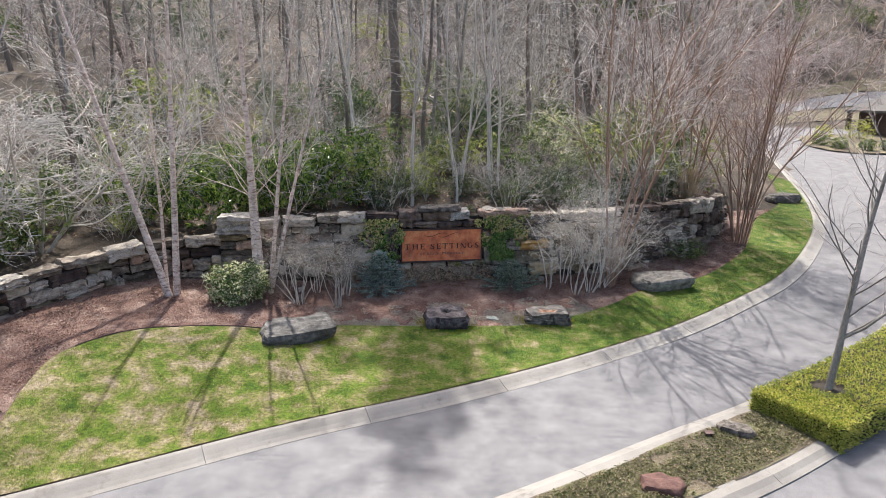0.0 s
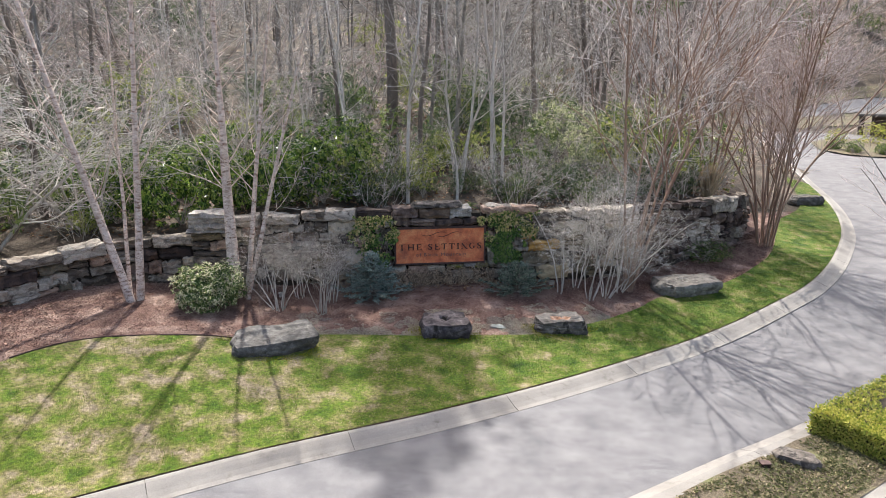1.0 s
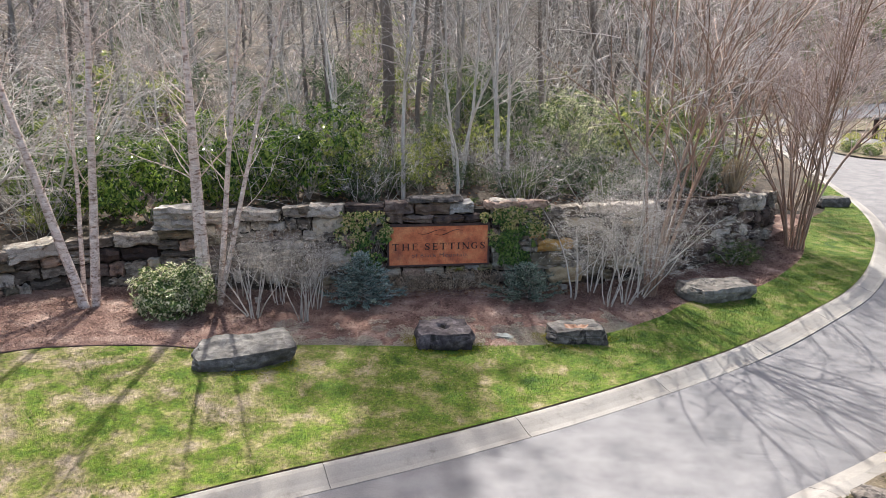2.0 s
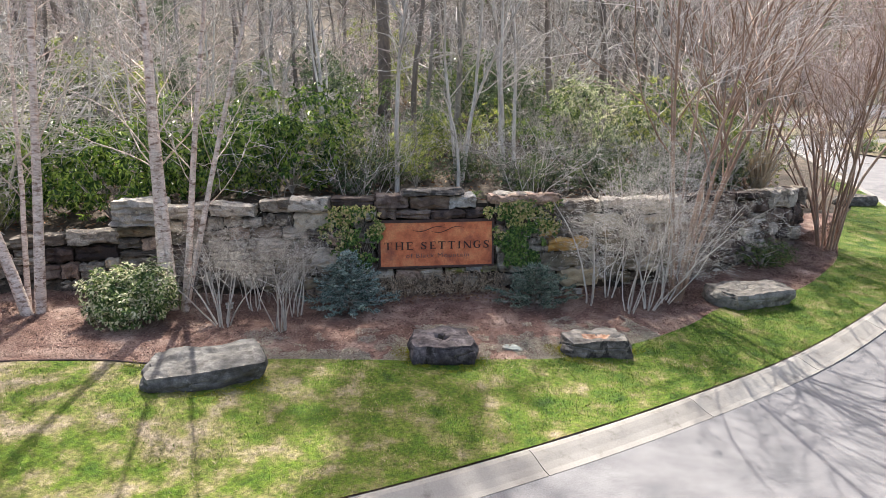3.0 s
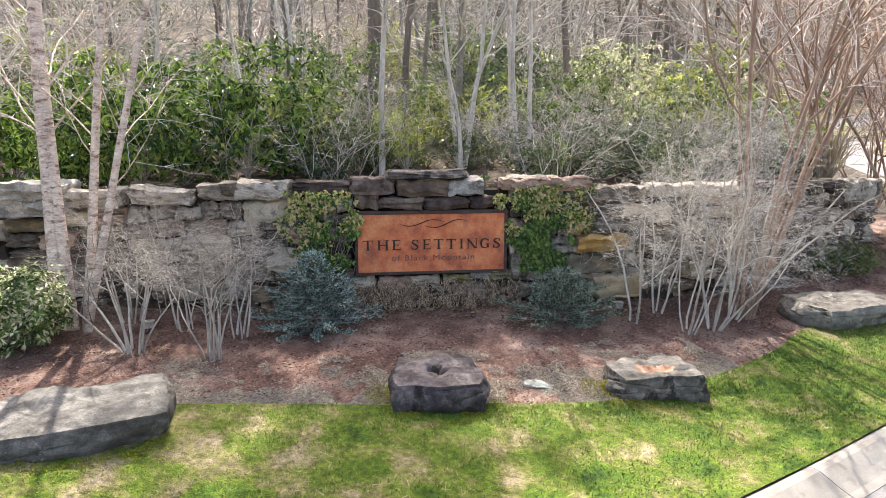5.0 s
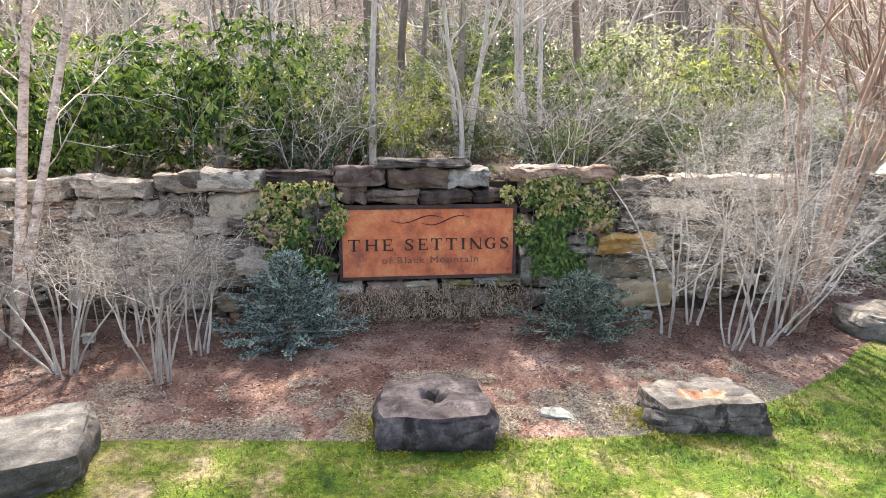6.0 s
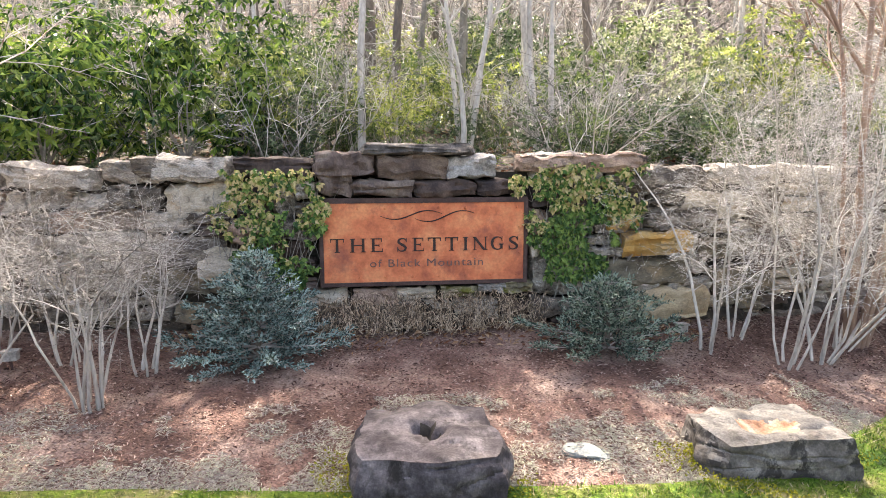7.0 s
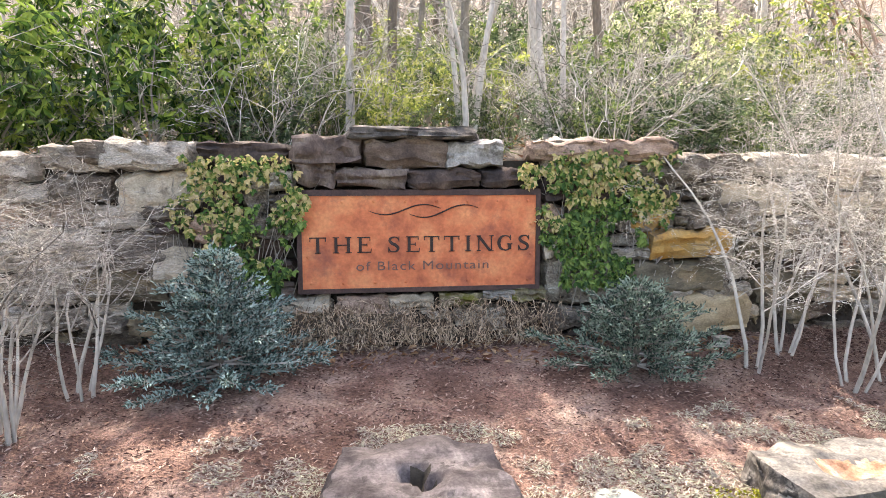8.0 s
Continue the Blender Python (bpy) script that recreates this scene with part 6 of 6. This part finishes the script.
def make_chips(name, pts, mat, sizes, label, category, lift, rng, flat=0.5, broad=(0.25, 0.55)):
    z = heights_of(pts)
    s = Shape()
    for (x, y, t), h in zip(pts, z):
        ln, w = rng.uniform(*sizes), rng.uniform(*broad)
        a = rng.random() * 6.28
        d = Vector((math.cos(a), math.sin(a), rng.gauss(0, flat * 0.6)))
        up = Vector((rng.gauss(0, flat), rng.gauss(0, flat), 1))
        s.leaf(Vector((x, y, float(h) + lift + rng.random() * 0.012)), d, up, ln, ln * w)
    tagged(part(name, s, mat), label, category, kind="stuff")


make_grass()
rng_m = random.Random(510)
inner_front = along(clip(LAWN, -8, 14), 160)
inner_back = offset(along(clip(WALL, -10.3, 11), 160), -0.05)
left_front, left_back = along(clip(KERB, -13, -7.4), 40), along(clip(WALL, -13, -9.0), 40)
chips = list(scatter_strip(inner_front, inner_back, 85000, rng_m)) + list(scatter_strip(left_front, left_back, 6000, rng_m))
make_chips("mulch_chips", chips, mulch_chip, (0.02, 0.06), "scattered reddish bark chips of the mulch bed", "mulch", 0.004, rng_m, 0.5, (0.14, 0.4))
dry = [p for p in scatter_strip(along(clip(LAWN, -3.2, 4.2), 100), offset(along(clip(LAWN, -3.2, 4.2), 100), 1.4), 60000, rng_m, 1.4) if noise3((p[0], p[1], 3), 1.4) + 0.5 * noise3((p[0], p[1], 8), 4.5) > -0.32 + 0.65 * p[2]]
make_chips("dry_thatch", dry, thatch, (0.02, 0.06), "pale grey dry grass litter along the lawn edge", "grass litter", 0.012, rng_m, 0.6, (0.12, 0.25))
litter = [p for p in scatter_strip(offset(along(clip(WALL, -3, 3.5), 60), -0.1), offset(along(clip(WALL, -3, 3.5), 60), -0.85), 900, rng_m, 1.6)]
make_chips("fallen_leaves", litter, dry_leaf, (0.06, 0.11), "fallen brown leaves at the foot of the sign", "leaves", 0.02, rng_m, 0.7)
cap = [p for p in scatter_strip(offset(along(clip(WALL, 1.4, 2.6), 30), 0.02), offset(along(clip(WALL, 1.4, 2.6), 30), 0.4), 160, rng_m)]
s = Shape()
for x, y, t in cap:
    a = rng_m.random() * 6.28
    s.leaf(Vector((x, y, 2.02 + 0.07 * rng_m.random())), Vector((math.cos(a), math.sin(a), rng_m.gauss(0, 0.4))), Vector((rng_m.gauss(0, 0.5), rng_m.gauss(0, 0.5), 1)), rng_m.uniform(0.06, 0.12), 0.05)
tagged(part("fallen_leaves", s, dry_leaf), "drift of pale dead leaves on the coping", "leaves", kind="stuff")
fern = root("fern", (0.72, 18.85, 2.0), "bright green fern tuft on top of the wall", "fern")
s = Shape()
for k in range(46):
    a, q = rng_m.random() * 6.28, Vector((0, 0, -0.05))
    dd = Vector((math.cos(a), math.sin(a), rng_m.uniform(0.5, 1.6))).normalized()
    for i in range(7):
        p2 = q + dd * 0.045
        s.twig(q, p2, 0.003)
        for sg in (-1, 1):
            s.leaf(p2, Vector((-dd.y * sg, dd.x * sg, 0.1)) + dd * 0.4, Vector((0, 0, 1)), 0.06 * (1 - i / 9), 0.02)
        q = p2
        dd = (dd + Vector((0, 0, -0.16))).normalized()
part("frond", s, rhodo_leaf, fern)
woods = [(rng_m.uniform(-16, 14), rng_m.uniform(18, 34), 0) for k in range(11000)]
dist = signed(WALL_ROUGH, [p[0] for p in woods], [p[1] for p in woods])
make_chips("leaf_litter", [p for p, q in zip(woods, dist) if q > 0.6], dry_leaf, (0.08, 0.16), "brown leaf litter on the woodland floor", "leaves", -0.02, rng_m, 0.6)
isl = list(scatter_strip(offset(along(clip(ISLAND_OUT, 0.5, 7), 50), 0.42), offset(along(clip(ISLAND_IN, 0.5, 6.2), 50), -0.45), 15000, rng_m))
isl = [p for p in isl if noise3((p[0], p[1], 9), 2.1) > -0.42]
make_chips("ground_cover", isl, island_leaf, (0.03, 0.07), "low green ground cover on the island", "ground cover", 0.14, rng_m, 0.9)

mossy = []
for cx, cy, rx, ry in ((-3.5, 13.9, 1.1, 0.75), (0.06, 15.0, 0.75, 0.62), (2.76, 15.4, 0.85, 0.5)):
    for k in range(2600):
        w = rng_m.random() * 6.28
        q = 0.72 + 0.36 * rng_m.random() ** 2
        x, y = cx + rx * q * math.cos(w), cy + ry * q * math.sin(w)
        if math.sin(w) < 0.35 and noise3((x, y, 7), 2.4) > -0.05:
            mossy.append((x, y, 0))
make_chips("moss", mossy, moss, (0.012, 0.03), "yellow-green moss round the foot of the boulders", "moss", 0.045, rng_m, 1.0, (0.5, 0.9))

edging = Shape()
line = [p for p in LAWN if -7.9 < p[0] < -4.2 and p[1] > 11]
edging.tube([Vector((p[0], p[1], ground_at(*p) + 0.045)) for p in line], [0.014] * len(line), 5)
tagged(part("lawn_edging", edging, dark_steel), "thin dark edging strip between lawn and mulch", "edging", kind="structure")

# ---- small things ----
def small_stone(name, at, size, mat, seed, label, turn=0, lift=0.0):
    ob = new(name, rock_mesh(name, mat, size, seed, 0.16, 9, 0.5))
    ob.location = (at[0], at[1], ground_at(*at) - 0.03 + lift)
    ob.rotation_euler = (0, 0, radians(turn))
    return tagged(ob, label, "stone")


small_stone("flat_stone", (1.32, 15.42), (0.32, 0.17, 0.05), grey_flat, 600, "small pale flat stone in the dry grass", -20)
small_stone("island_stone", (5.3, 10.1), (0.55, 0.36, 0.16), lichen_boulder, 601, "pale rough stone in the island planting", -30, 0.1)
small_stone("island_stone", (3.4, 8.45), (0.62, 0.42, 0.16), red_stone, 602, "dark reddish-brown stone in the island planting", -15, 0.1)


def spotlight(at, turn, casing):
    ob = root("garden_spotlight", (at[0], at[1], ground_at(*at)), "small weathered landscape spotlight on a stake", "lamp", "garden spotlights")
    s = Shape()
    s.tube([Vector((0, 0, -0.1)), Vector((0, 0, 0.1))], [0.012, 0.012], 6)
    part("stake", s, dark_steel, ob)
    s = Shape()
    s.box((-0.06, -0.045, 0.09), (0.06, 0.045, 0.17))
    part("head", s, casing, ob)
    s = Shape()
    s.box((-0.075, -0.06, 0.174), (0.075, 0.06, 0.19))
    part("hood", s, casing, ob)
    ob.rotation_euler = (0, 0, radians(turn))


spotlight((-3.97, 16.5), 15, pale_stone)
spotlight((2.95, 17.85), 10, pale_stone)
spotlight((4.75, 9.95), 0, dark_steel)
